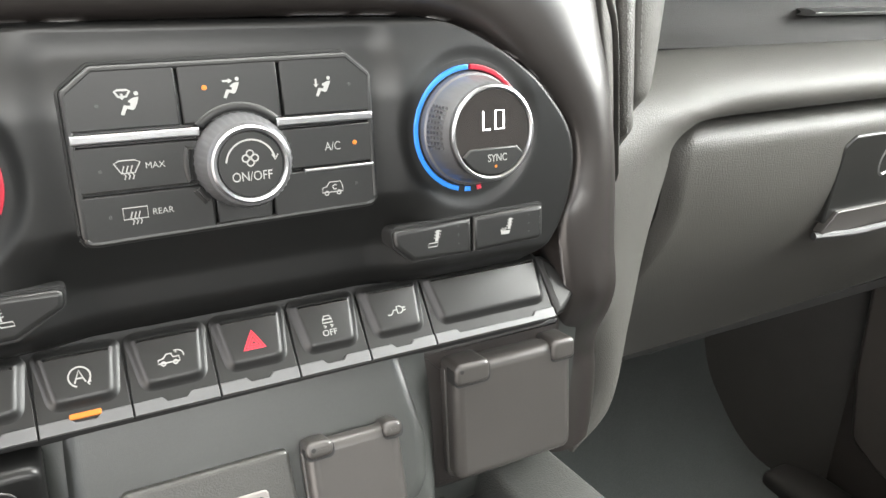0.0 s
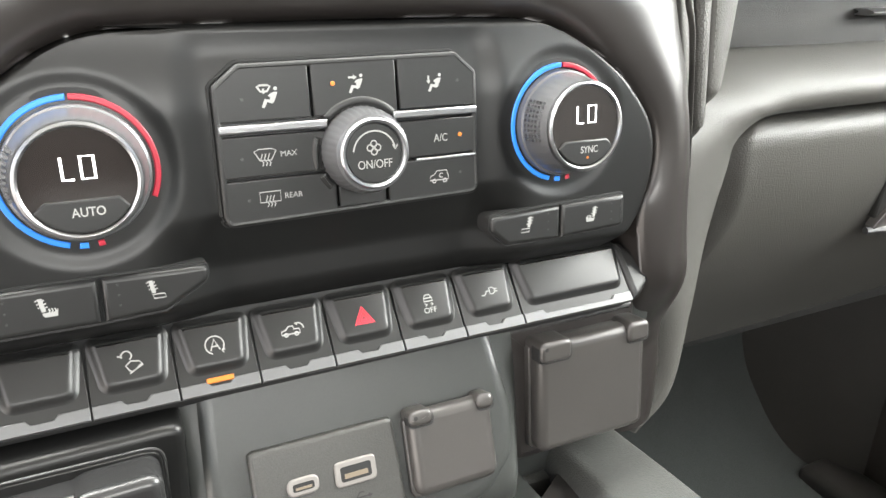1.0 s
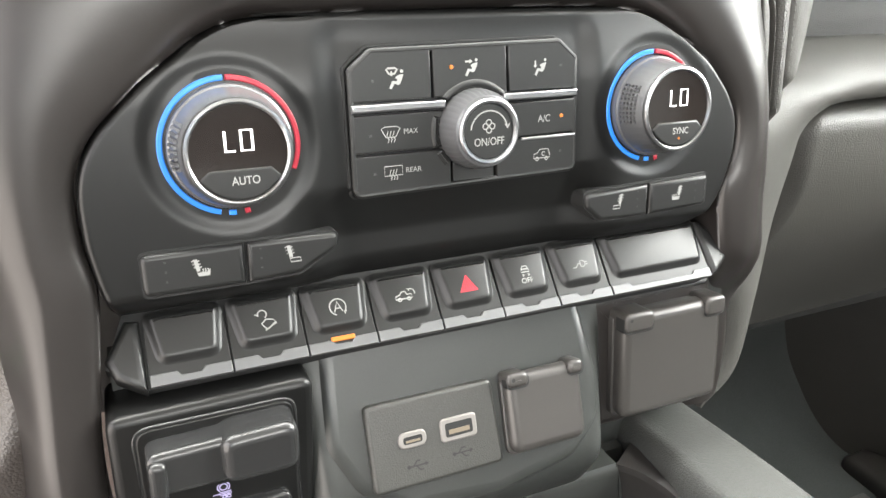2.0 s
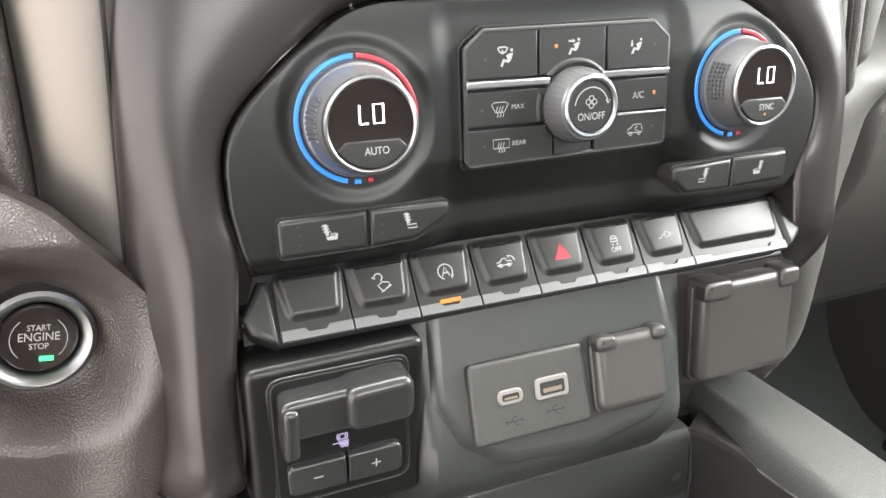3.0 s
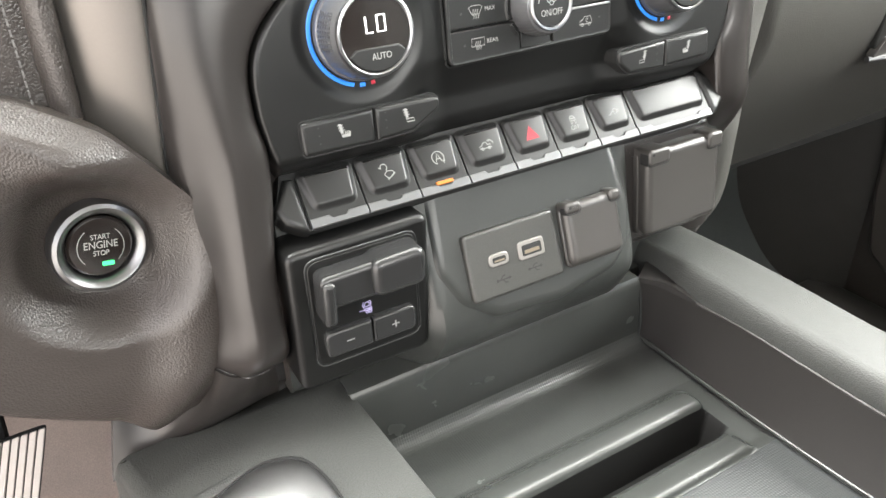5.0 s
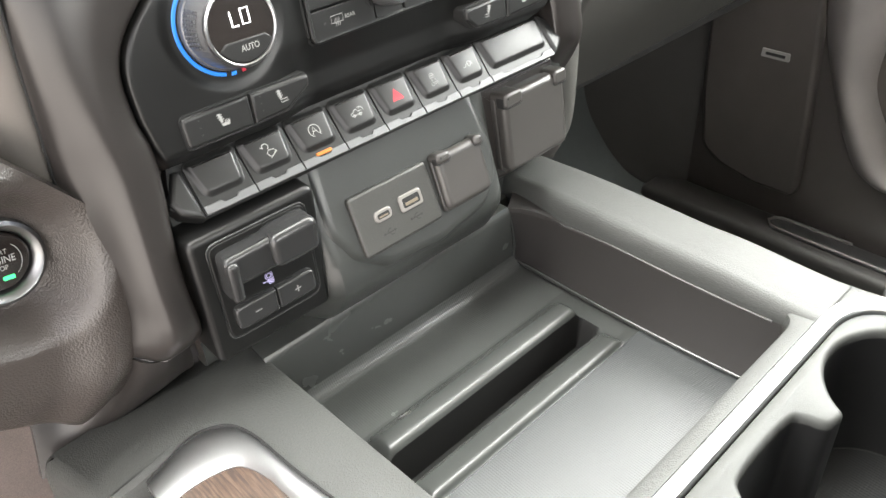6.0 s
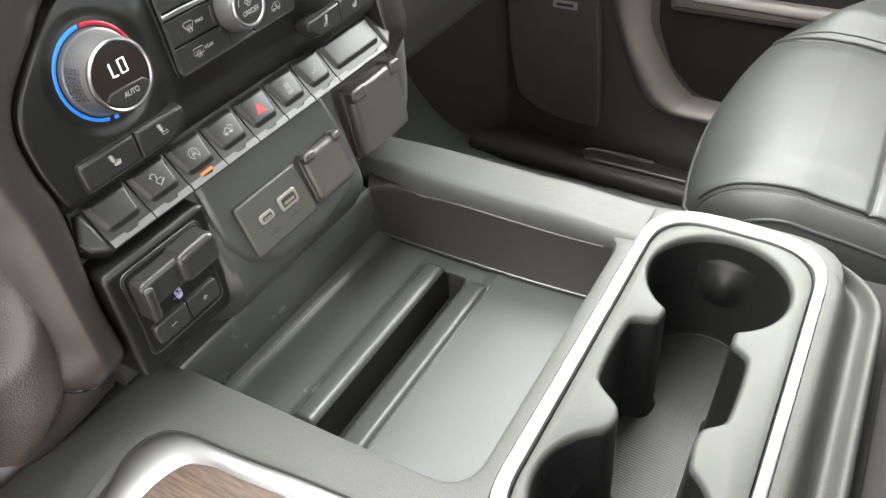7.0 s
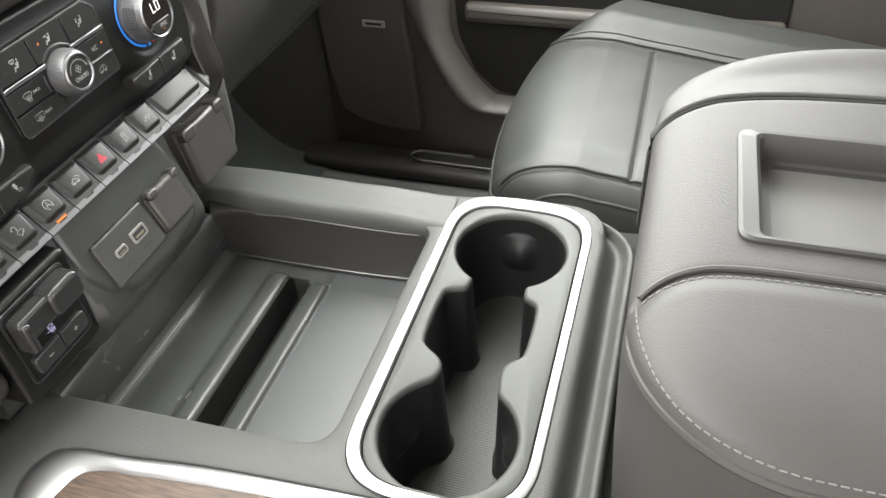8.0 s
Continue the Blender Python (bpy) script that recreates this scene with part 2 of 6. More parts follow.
def sheet(fn, nu, nv, back=(0, 0, 0)):
    """A curved panel: fn(s, t) for s, t from 0 to 1, with a second skin set off by back, closed round its rim."""
    bm = bmesh.new()
    back = Vector(back)
    g = [[bm.verts.new(Vector(fn(i / nu, j / nv))) for j in range(nv + 1)] for i in range(nu + 1)]
    for i in range(nu):
        for j in range(nv):
            bm.faces.new((g[i][j], g[i + 1][j], g[i + 1][j + 1], g[i][j + 1]))
    if back.length > 0:
        h = [[bm.verts.new(v.co + back) for v in col] for col in g]
        for i in range(nu):
            for j in range(nv):
                bm.faces.new((h[i][j], h[i][j + 1], h[i + 1][j + 1], h[i + 1][j]))
        rim = [(i, 0) for i in range(nu)] + [(nu, j) for j in range(nv)] + [(i, nv) for i in range(nu, 0, -1)] + [(0, j) for j in range(nv, 0, -1)]
        for a, b in zip(rim, rim[1:] + rim[:1]):
            bm.faces.new((g[a[0]][a[1]], h[a[0]][a[1]], h[b[0]][b[1]], g[b[0]][b[1]]))
    return bm


def tube(path, r, n=8, closed=False):
    """A round cord along a path of points."""
    bm = bmesh.new()
    pts = [Vector(p) for p in path]
    rings = []
    for i, p in enumerate(pts):
        a = pts[i - 1] if (i or closed) else p
        b = pts[(i + 1) % len(pts)] if (i < len(pts) - 1 or closed) else p
        d = (b - a).normalized()
        q = d.to_track_quat("Z", "Y").to_matrix()
        rings.append([bm.verts.new(p + q @ Vector((r * math.cos(2 * math.pi * k / n), r * math.sin(2 * math.pi * k / n), 0))) for k in range(n)])
    pairs = list(zip(rings, rings[1:])) + ([(rings[-1], rings[0])] if closed else [])
    for a, b in pairs:
        for k in range(n):
            bm.faces.new((a[k], a[(k + 1) % n], b[(k + 1) % n], b[k]))
    if not closed:
        bm.faces.new(rings[0][::-1])
        bm.faces.new(rings[-1])
    return bm


def ribbon(lines, width, m, h=0.00012):
    """Thin raised strokes along polylines in the local plane."""
    bm = bmesh.new()
    for line in lines:
        closed = line[0] == line[-1] and len(line) > 2
        pts = [Vector(p) for p in (line[:-1] if closed else line)]
        k = len(pts)
        left, right = [], []
        for i, p in enumerate(pts):
            a = pts[i - 1] if (i or closed) else p
            b = pts[(i + 1) % k] if (i < k - 1 or closed) else p
            d = (b - a)
            d = d.normalized() if d.length > 1e-9 else Vector((1, 0))
            nrm = Vector((-d.y, d.x)) * width / 2
            left.append(bm.verts.new(m @ Vector((*(p + nrm), h))))
            right.append(bm.verts.new(m @ Vector((*(p - nrm), h))))
        for i in range(k if closed else k - 1):
            j = (i + 1) % k
            bm.faces.new((left[i], right[i], right[j], left[j]))
    return bm


def words(name, text, size, m, mat, parent, bold=0.0, wide=1.0):
    """Raised lettering in the built-in font, centred on m."""
    c = bpy.data.curves.new(name, "FONT")
    c.body, c.size, c.align_x, c.align_y, c.extrude, c.offset = text, size, "CENTER", "CENTER", 0.00006, bold
    o = bpy.data.objects.new(name, c)
    scene.collection.objects.link(o)
    bpy.context.view_layer.update()
    me = bpy.data.meshes.new_from_object(o.evaluated_get(bpy.context.evaluated_depsgraph_get()))
    bpy.data.objects.remove(o)
    bpy.data.curves.remove(c)
    bm = bmesh.new()
    bm.from_mesh(me)
    bpy.data.meshes.remove(me)
    bm.transform(m @ Matrix.Diagonal((wide, 1, 1, 1)))
    return part(name, bm, mat, parent)


def smooth(a, b, x):
    t = min(1, max(0, (x - a) / (b - a)))
    return t * t * (3 - 2 * t)


def lerp_table(rows, x):
    if x <= rows[0][0]:
        return rows[0][1]
    for (a, p), (b, q) in zip(rows, rows[1:]):
        if x <= b:
            return p + (q - p) * (x - a) / (b - a)
    return rows[-1][1]


def curve_table(rows, x):
    """Smooth interpolation through rows of (x, value)."""
    if x <= rows[0][0]:
        return rows[0][1]
    if x >= rows[-1][0]:
        return rows[-1][1]
    for i in range(len(rows) - 1):
        if x <= rows[i + 1][0]:
            x0, y0 = rows[i]
            x1, y1 = rows[i + 1]
            s0 = (y1 - rows[i - 1][1]) / (x1 - rows[i - 1][0]) if i else (y1 - y0) / (x1 - x0)
            s1 = (rows[i + 2][1] - y0) / (rows[i + 2][0] - x0) if i + 2 < len(rows) else (y1 - y0) / (x1 - x0)
            h = x1 - x0
            t = (x - x0) / h
            return (2 * t**3 - 3 * t**2 + 1) * y0 + (t**3 - 2 * t**2 + t) * h * s0 + (-2 * t**3 + 3 * t**2) * y1 + (t**3 - t**2) * h * s1


def offset_loop(loop, d):
    """A closed loop moved outwards by d (inwards where negative); counter-clockwise loops."""
    out, k = [], len(loop)
    for i in range(k):
        a, b = Vector(loop[i - 1]), Vector(loop[(i + 1) % k])
        t = (b - a).normalized()
        out.append((loop[i][0] + t.y * d, loop[i][1] - t.x * d))
    return out


def skirt(bm, rings):
    """Joins closed rings of equal count, each a list of (x, y, z)."""
    vs = [[bm.verts.new(p) for p in ring] for ring in rings]
    k = len(rings[0])
    for a, b in zip(vs, vs[1:]):
        for i in range(k):
            bm.faces.new((a[i], a[(i + 1) % k], b[(i + 1) % k], b[i]))
    return vs


def fill_between(bm, outer, holes):
    """A flat face between an outer ring of vertices and rings of holes."""
    es = []
    for ring in [outer] + holes:
        for a, b in zip(ring, ring[1:] + ring[:1]):
            e = bm.edges.get((a, b)) or bm.edges.new((a, b))
            es.append(e)
    bmesh.ops.triangle_fill(bm, use_beauty=True, use_dissolve=False, edges=es)


def frame_matrix(o, u, v):
    u, v = Vector(u).normalized(), Vector(v).normalized()
    w = u.cross(v)
    return Matrix(((u.x, v.x, w.x, o[0]), (u.y, v.y, w.y, o[1]), (u.z, v.z, w.z, o[2]), (0, 0, 0, 1)))


FACE = frame_matrix((0, 0.001, 0.608), (1, 0, 0), (0, 0.109, 0.994))


def fv(z):
    return (z - 0.608) / 0.994


def fpoly(pts):
    return [(x, fv(z)) for x, z in pts]


def on_face(x, z, w):
    return FACE @ Matrix.Translation((x, fv(z), w))

# ---- cabin shell ----
def box(x0, x1, y0, y1, z0, z1, bevel=0.0):
    bm = bmesh.new()
    vs = [bm.verts.new((x, y, z)) for x in (x0, x1) for y in (y0, y1) for z in (z0, z1)]
    for f in ((0, 1, 3, 2), (4, 6, 7, 5), (0, 4, 5, 1), (2, 3, 7, 6), (0, 2, 6, 4), (1, 5, 7, 3)):
        bm.faces.new([vs[i] for i in f])
    if bevel:
        bmesh.ops.bevel(bm, geom=list(bm.edges), offset=bevel, segments=3, profile=0.5, affect="EDGES")
    return bm


FLOOR_Z = -0.08
tagged(part("floor", box(-0.95, 0.95, -1.85, 0.75, FLOOR_Z - 0.05, FLOOR_Z), CARPET), "dark charcoal carpet on the cabin floor", "floor", kind="structure")
tagged(part("ceiling", box(-0.95, 0.95, -1.85, -0.08, 1.30, 1.34), HEADLINER), "pale grey fabric headliner", "ceiling", kind="structure")
tagged(part("wall_front", box(-0.95, 0.95, 0.62, 0.70, FLOOR_Z, 0.85), SHELL), "dark bulkhead under the windscreen", "wall", kind="structure")
tagged(part("wall_rear", box(-0.95, 0.95, -1.85, -1.79, FLOOR_Z, 0.85), SHELL), "dark trim on the cabin rear wall", "wall", kind="structure")
tagged(part("wall_driver_side", box(-1.03, -0.99, -1.85, 0.75, FLOOR_Z, 0.02), SHELL), "dark sill of the open driver door", "wall", kind="structure")
tagged(part("wall_passenger_side", box(0.95, 1.0, -1.85, 0.75, FLOOR_Z, 0.72), SHELL), "dark trim on the passenger side", "wall", kind="structure")

# ---- dashboard ----
dash = thing("dashboard", (0, 0.3, 0.45), "charcoal soft-skinned truck dashboard with silver trim", "dashboard")
part("upper_pad", box(-0.93, 0.93, 0.05, 0.70, 0.725, 0.84, 0.03), DARKDASH, dash)
# unseen pad, added overhang that keeps windscreen light off the upper shelf
part("passenger_shade_pad", box(0.205, 0.93, -0.005, 0.30, 0.735, 0.84, 0.03), DARKDASH, dash)
part("backing", box(-0.93, 0.93, 0.175, 0.60, 0.40, 0.72, 0.01), SHELL, dash)

# bezel outline, counter-clockwise from the lower left, as (x, z)
BEZEL = [(-0.1437, 0.5485), (0.128, 0.5515), (0.1395, 0.5600), (0.1465, 0.5690), (0.1515, 0.5820), (0.1545, 0.5960), (0.1528, 0.6105), (0.1460, 0.6215), (0.1335, 0.6358),
         (0.1195, 0.6465), (0.1060, 0.6543), (0.0940, 0.6592), (0.0810, 0.6613), (0.0470, 0.6619), (0.0, 0.6615), (-0.0480, 0.6607), (-0.0870, 0.6592), (-0.0980, 0.6562),
         (-0.1065, 0.6520), (-0.1260, 0.6385), (-0.1435, 0.6220), (-0.1500, 0.6120), (-0.1528, 0.6010), (-0.1528, 0.5830), (-0.1505, 0.5680), (-0.1475, 0.5560)]
BEZEL = rounded(BEZEL, [0, 0] + [0.05] * (len(BEZEL) - 2), 3)
KL, KR, KF = (-0.0978, 0.6142), (0.0995, 0.6165), (0.0033, 0.6135)


def bezel_span(z):
    xs = []
    for (x0, z0), (x1, z1) in zip(BEZEL, BEZEL[1:] + BEZEL[:1]):
        if (z0 - z) * (z1 - z) <= 0 and abs(z1 - z0) > 1e-7:
            xs.append(x0 + (x1 - x0) * (z - z0) / (z1 - z0))
    return min(xs), max(xs)


def bezel_depth(x, z):
    w = 0.0
    # scooped field under the key panel
    s = smooth(0.595, 0.570, z) * smooth(0.085, 0.050, abs(x - 0.002))
    w -= 0.0125 * s
    w -= 0.011 * smooth(0.562, 0.549, z) * (1 - 0.5 * s)
    w -= 0.0050 * smooth(0.630, 0.664, z)
    # dished land round the key panel
    dx, dz = max(abs(x - 0.0015) - 0.0525, 0), max(abs(z - 0.619) - 0.0285, 0)
    d = math.hypot(dx, dz)
    w -= 0.0018 * smooth(0.016, 0.002, d)
    for cx, cz in (KL, KR):
        r = math.hypot(x - cx, z - cz)
        w -= 0.0014 * smooth(0.0345, 0.0280, r)
    return w


def bezel_fn(s, t):
    z0, z1 = 0.5520, 0.6612
    z = z0 + (z1 - z0) * t
    a, b = bezel_span(min(max(z, 0.5521), 0.6606))
    if t == 1:
        a, b = -0.085, 0.081
    x = a + (b - a) * s
    edge = min(x - a, b - x, z1 - z)
    w = bezel_depth(x, z) - 0.0016 * (1 - smooth(0, 0.0016, edge)) 
    if t == 0:
        z, w = 0.5485, -0.020
    return FACE @ Vector((x, fv(z), w))


climate = thing("climate_panel", (0, 0.0, 0.60), "black climate control panel with two temperature knobs", "control panel")
part("bezel", sheet(bezel_fn, 260, 110, (0, 0.012, 0)), BEZELMAT, climate, "satin black rounded bezel", 50)

# sculpted surround of the centre stack
PATHF = [(-0.2200, 0.345), (-0.1880, 0.385), (-0.1610, 0.425), (-0.1592, 0.495), (-0.1530, 0.545)]
ring = [(-0.1520, 0.566), (-0.1542, 0.583), (-0.1550, 0.601), (-0.1520, 0.6130), (-0.1450, 0.6235), (-0.1272, 0.6400), (-0.1075, 0.6538), (-0.0985, 0.6580), (-0.0872, 0.6612), (-0.048, 0.6627), (0.0, 0.6635),
        (0.047, 0.6639), (0.0812, 0.6633), (0.0948, 0.6611), (0.1070, 0.6562), (0.1207, 0.6482), (0.1350, 0.6373), (0.1478, 0.6225), (0.1548, 0.6110), (0.1565, 0.5960), (0.1532, 0.5840), (0.1495, 0.570)]


def beside(loop, p, gap):
    """The point at a small gap outside the nearest place of a loop."""
    p, best, side = Vector(p), None, 1
    for a, b in zip(loop, loop[1:] + loop[:1]):
        a, b = Vector(a), Vector(b)
        k = min(1, max(0, (p - a).dot(b - a) / max((b - a).length_squared, 1e-12)))
        q = a.lerp(b, k)
        if best is None or (p - q).length < (p - best).length:
            best = q
            side = 1 if (p - q).dot(Vector((b.y - a.y, a.x - b.x))) >= 0 else -1
    return tuple(best + (p - best).normalized() * gap * side)


ring = [beside(BEZEL, p, 0.0011) for p in ring]
PATHF = PATHF + ring + [(0.1500, 0.545), (0.1590, 0.505), (0.1600, 0.475), (0.1630, 0.445), (0.1680, 0.414)]
PX, PZ = [(i, p[0]) for i, p in enumerate(PATHF)], [(i, p[1]) for i, p in enumerate(PATHF)]
I0, I1, I2, I3 = 7, 13, 17, 24    # where the inner edge leaves the left side, reaches and leaves the top, and joins the right side
PW = [(0.0, -0.0040), (0.06, -0.0008), (0.20, 0.0016), (0.38, 0.0028), (0.60, 0.0012), (0.80, -0.0030), (0.93, -0.0075), (1.0, -0.0130)]


def side_l(z):
    return curve_table([(0.34, -0.3300), (0.40, -0.2600), (0.44, -0.2150), (0.47, -0.1985), (0.50, -0.1955), (0.55, -0.1942), (0.60, -0.1908), (0.66, -0.1862), (0.73, -0.1808)], z)


def side_r(z):
    return curve_table([(0.40, 0.2080), (0.413, 0.2110), (0.427, 0.2140), (0.463, 0.2160), (0.50, 0.2030), (0.522, 0.1940), (0.545, 0.1885), (0.58, 0.1870), (0.632, 0.1810), (0.66, 0.1745), (0.73, 0.1630)], z)


def outer_edge(f):
    zl, zr = PATHF[I0][1], PATHF[I3][1]
    if f <= I0:
        z = curve_table(PZ, f)
        return Vector((side_l(z), z))
    if f >= I3:
        z = curve_table(PZ, f)
        return Vector((side_r(z), z))
    if f <= I1:
        z = zl + (0.73 - zl) * (f - I0) / (I1 - I0)
        return Vector((side_l(z), z))
    if f >= I2:
        z = zr + (0.73 - zr) * (I3 - f) / (I3 - I2)
        return Vector((side_r(z), z))
    k = (f - I1) / (I2 - I1)
    return Vector((side_l(0.73) * (1 - k) + side_r(0.73) * k, 0.73))


@functools.lru_cache(maxsize=None)
def inner_edge(f):
    p = (curve_table(PX, f), curve_table(PZ, f))
    return beside(BEZEL, p, 0.0011) if 6 < f < 25 else p


def surround_fn(s, t):
    f = s * (len(PATHF) - 1)
    p = Vector(inner_edge(f))
    q = outer_edge(f)
    if t == 0:
        back = 0.100 * smooth(0.468, 0.380, p.y) if s < 0.5 else 0.045 * smooth(0.540, 0.462, p.y)
        return FACE @ Vector((p.x, fv(p.y), -0.020)) + Vector((0, back, 0))
    g = min(1.0, max(0.0, (t - 0.04) / 0.88))
    r = p.lerp(q, g)
    top = smooth(0.0, 0.03, r.y - 0.665)
    w = curve_table(PW, g) * (1 - 0.6 * top) - 0.010 * top * g - 0.0085 * math.exp(-g / 0.05) * smooth(0.640, 0.657, p.y)
    if s < 0.5:
        w -= 0.016 * smooth(0.40, 0.95, g) * smooth(0.625, 0.520, r.y)
    if t > 0.93:
        w -= 0.090 * (t - 0.93) / 0.07
    # below the switches both legs sweep back
    sweep = 0.100 * smooth(0.468, 0.380, r.y) if s < 0.5 else 0.045 * smooth(0.540, 0.462, r.y)
    return FACE @ Vector((r.x, fv(r.y), w)) + Vector((0, sweep, 0))


surround_bm = sheet(surround_fn, 240, 50)
bmesh.ops.delete(surround_bm, geom=[f for f in surround_bm.faces if (f.calc_center_median().x < -0.245 and f.calc_center_median().z < 0.40) or (-0.195 < f.calc_center_median().x < -0.1 and f.calc_center_median().z < 0.404 and f.calc_center_median().y < 0.027)], context="FACES")
part("stack_surround", surround_bm, FRAME, dash, "dark grey painted surround of the centre stack", 60)


# lower fascia under the switch row
def fascia_y(x, z):
    tongue = curve_table([(0.395, 0.012), (0.410, -0.006), (0.425, -0.0165), (0.440, -0.0235), (0.455, -0.0215), (0.494, -0.0075), (0.515, 0.000), (0.530, 0.004)], z)
    k = smooth(0.092, 0.070, abs(x + 0.001))
    # both sides of the tongue fall back into a recess over the tray
    return tongue * k + (1 - k) * (max(tongue, 0.006) + 0.020 * smooth(0.438, 0.424, z))


part("lower_fascia", sheet(lambda s, t: (-0.152 + 0.321 * s, fascia_y(-0.152 + 0.321 * s, 0.395 + 0.137 * t), 0.395 + 0.137 * t), 80, 40, (0, 0.012, 0)), FASCIA, dash, "charcoal lower fascia")
USB = frame_matrix((0, -0.024, 0.455), (1, 0, 0), (0, 0.34, 0.94))


def uv(z):
    return (z - 0.455) / 0.94


TONGUE = rounded([(-0.0715, uv(0.5290)), (-0.0740, uv(0.478)), (-0.062, uv(0.4560)), (-0.038, uv(0.4420)), (0.010, uv(0.4385)), (0.055, uv(0.4455)), (0.0725, uv(0.462)), (0.0745, uv(0.483)), (0.066, uv(0.5290))], [0, 0.020, 0.020, 0.020, 0.020, 0.020, 0.020, 0.020, 0], 8)
part("socket_panel", slab(TONGUE, -0.012, 0.0002, 0.0085, USB, 7), FASCIA, dash, "charcoal shield-shaped socket panel")

# ---- centre console ----
TOP = 0.40
console = thing("centre_console", (0.03, -0.2, FLOOR_Z), "black centre console with open tray and twin cup holders", "console")
TRAY_RIM = rounded([(-0.1215, 0.020), (-0.1130, -0.2190), (0.1450, -0.2190), (0.1340, 0.020)], [0.004, 0.026, 0.018, 0.004], 7)
RING_OUT = rect(-0.1420, 0.2040, -0.3710, -0.2300, 0.052, 10)
CONSOLE_EDGE = rounded([(-0.2620, 0.060), (-0.2450, -0.0120), (-0.1800, -0.0190), (-0.1650, -0.0420), (-0.1480, -0.2500), (-0.1400, -0.3830), (0.2120, -0.3830), (0.2125, -0.2900), (0.2020, -0.2350), (0.1770, 0.060)], [0.01, 0.006, 0.02, 0.03, 0.3, 0.03, 0.050, 0.04, 0.1, 0.01], 6)


def ccw(loop):
    a = sum(p[0] * q[1] - q[0] * p[1] for p, q in zip(loop, loop[1:] + loop[:1]))
    return loop if a > 0 else loop[::-1]


TRAY_RIM, RING_OUT, CONSOLE_EDGE = ccw(TRAY_RIM), ccw(RING_OUT), ccw(CONSOLE_EDGE)


def at_z(loop, z):
    return [(x, y, z) for x, y in loop]


bm = bmesh.new()
outer = skirt(bm, [at_z(offset_loop(CONSOLE_EDGE, 0.010), FLOOR_Z), at_z(offset_loop(CONSOLE_EDGE, 0.002), TOP - 0.030), at_z(CONSOLE_EDGE, TOP - 0.008), at_z(offset_loop(CONSOLE_EDGE, -0.003), TOP - 0.002), at_z(offset_loop(CONSOLE_EDGE, -0.009), TOP)])
tray_in = skirt(bm, [at_z(offset_loop(TRAY_RIM, 0.0035), TOP), at_z(offset_loop(TRAY_RIM, 0.0010), TOP - 0.0012), at_z(TRAY_RIM, TOP - 0.0045), at_z(offset_loop(TRAY_RIM, -0.001), TOP - 0.012)])
ring_in = skirt(bm, [at_z(RING_OUT, TOP), at_z(RING_OUT, TOP - 0.006)])
fill_between(bm, outer[-1], [tray_in[0], ring_in[0]])
for v in bm.verts:
    if v.co.z > 0.30:
        v.co.z -= 0.30 * max(0.0, -0.168 - v.co.x)
part("console_body", bm, CONSOLE, console, "grained charcoal console top", 40)

part("rear_step", slab(ccw(rounded([(-0.1380, -0.3760), (-0.1360, -0.4400), (0.2200, -0.4400), (0.2130, -0.3400)], 0.01)), FLOOR_Z, TOP - 0.030, 0.006, None, 3), MATTE, console, "dark step behind the cup holders")
REAR = [(0.0012, 0.0001), (0.0060, 0.0002), (0.0100, -0.0010), (0.0135, -0.0048), (0.0165, -0.0105), (0.0200, -0.0165), (0.0240, -0.0202), (0.0280, -0.0200), (0.0315, -0.0165), (0.0342, -0.0128), (0.0368, -0.0112), (0.0395, -0.0118), (0.0418, -0.0160), (0.0430, -0.0300)]


def rear_fn(s, t):
    f = s * (len(REAR) - 1)
    d, z = curve_table([(i, p[0]) for i, p in enumerate(REAR)], f), curve_table([(i, p[1]) for i, p in enumerate(REAR)], f)
    if t < 0.6:
        return (-0.1400 + 0.2920 * t / 0.6, -0.3710 - d, TOP + z)
    a = radians(85 * (t - 0.6) / 0.4)
    d *= 1 - 0.75 * smooth(0.0, 1.4, a)
    return (0.1520 + (0.052 + d) * math.sin(a), -0.3190 - (0.052 + d) * math.cos(a), TOP + z)


part("rear_slope", sheet(rear_fn, 36, 60, (0, 0, -0.004)), LEDGE, console, "charcoal slope and ledge before the armrest", 60)

# tray walls and floor; the walls' darker brown has their shade painted in
bm = bmesh.new()
skirt(bm, [at_z(offset_loop(TRAY_RIM, -0.001), TOP - 0.010), at_z(offset_loop(TRAY_RIM, -0.0035), 0.345), at_z(offset_loop(TRAY_RIM, -0.006), 0.3385), at_z(offset_loop(TRAY_RIM, -0.011), 0.3365)])
part("tray_wall", bm, TRAYSHADE, console, "moulded tray wall in a shaded tone")


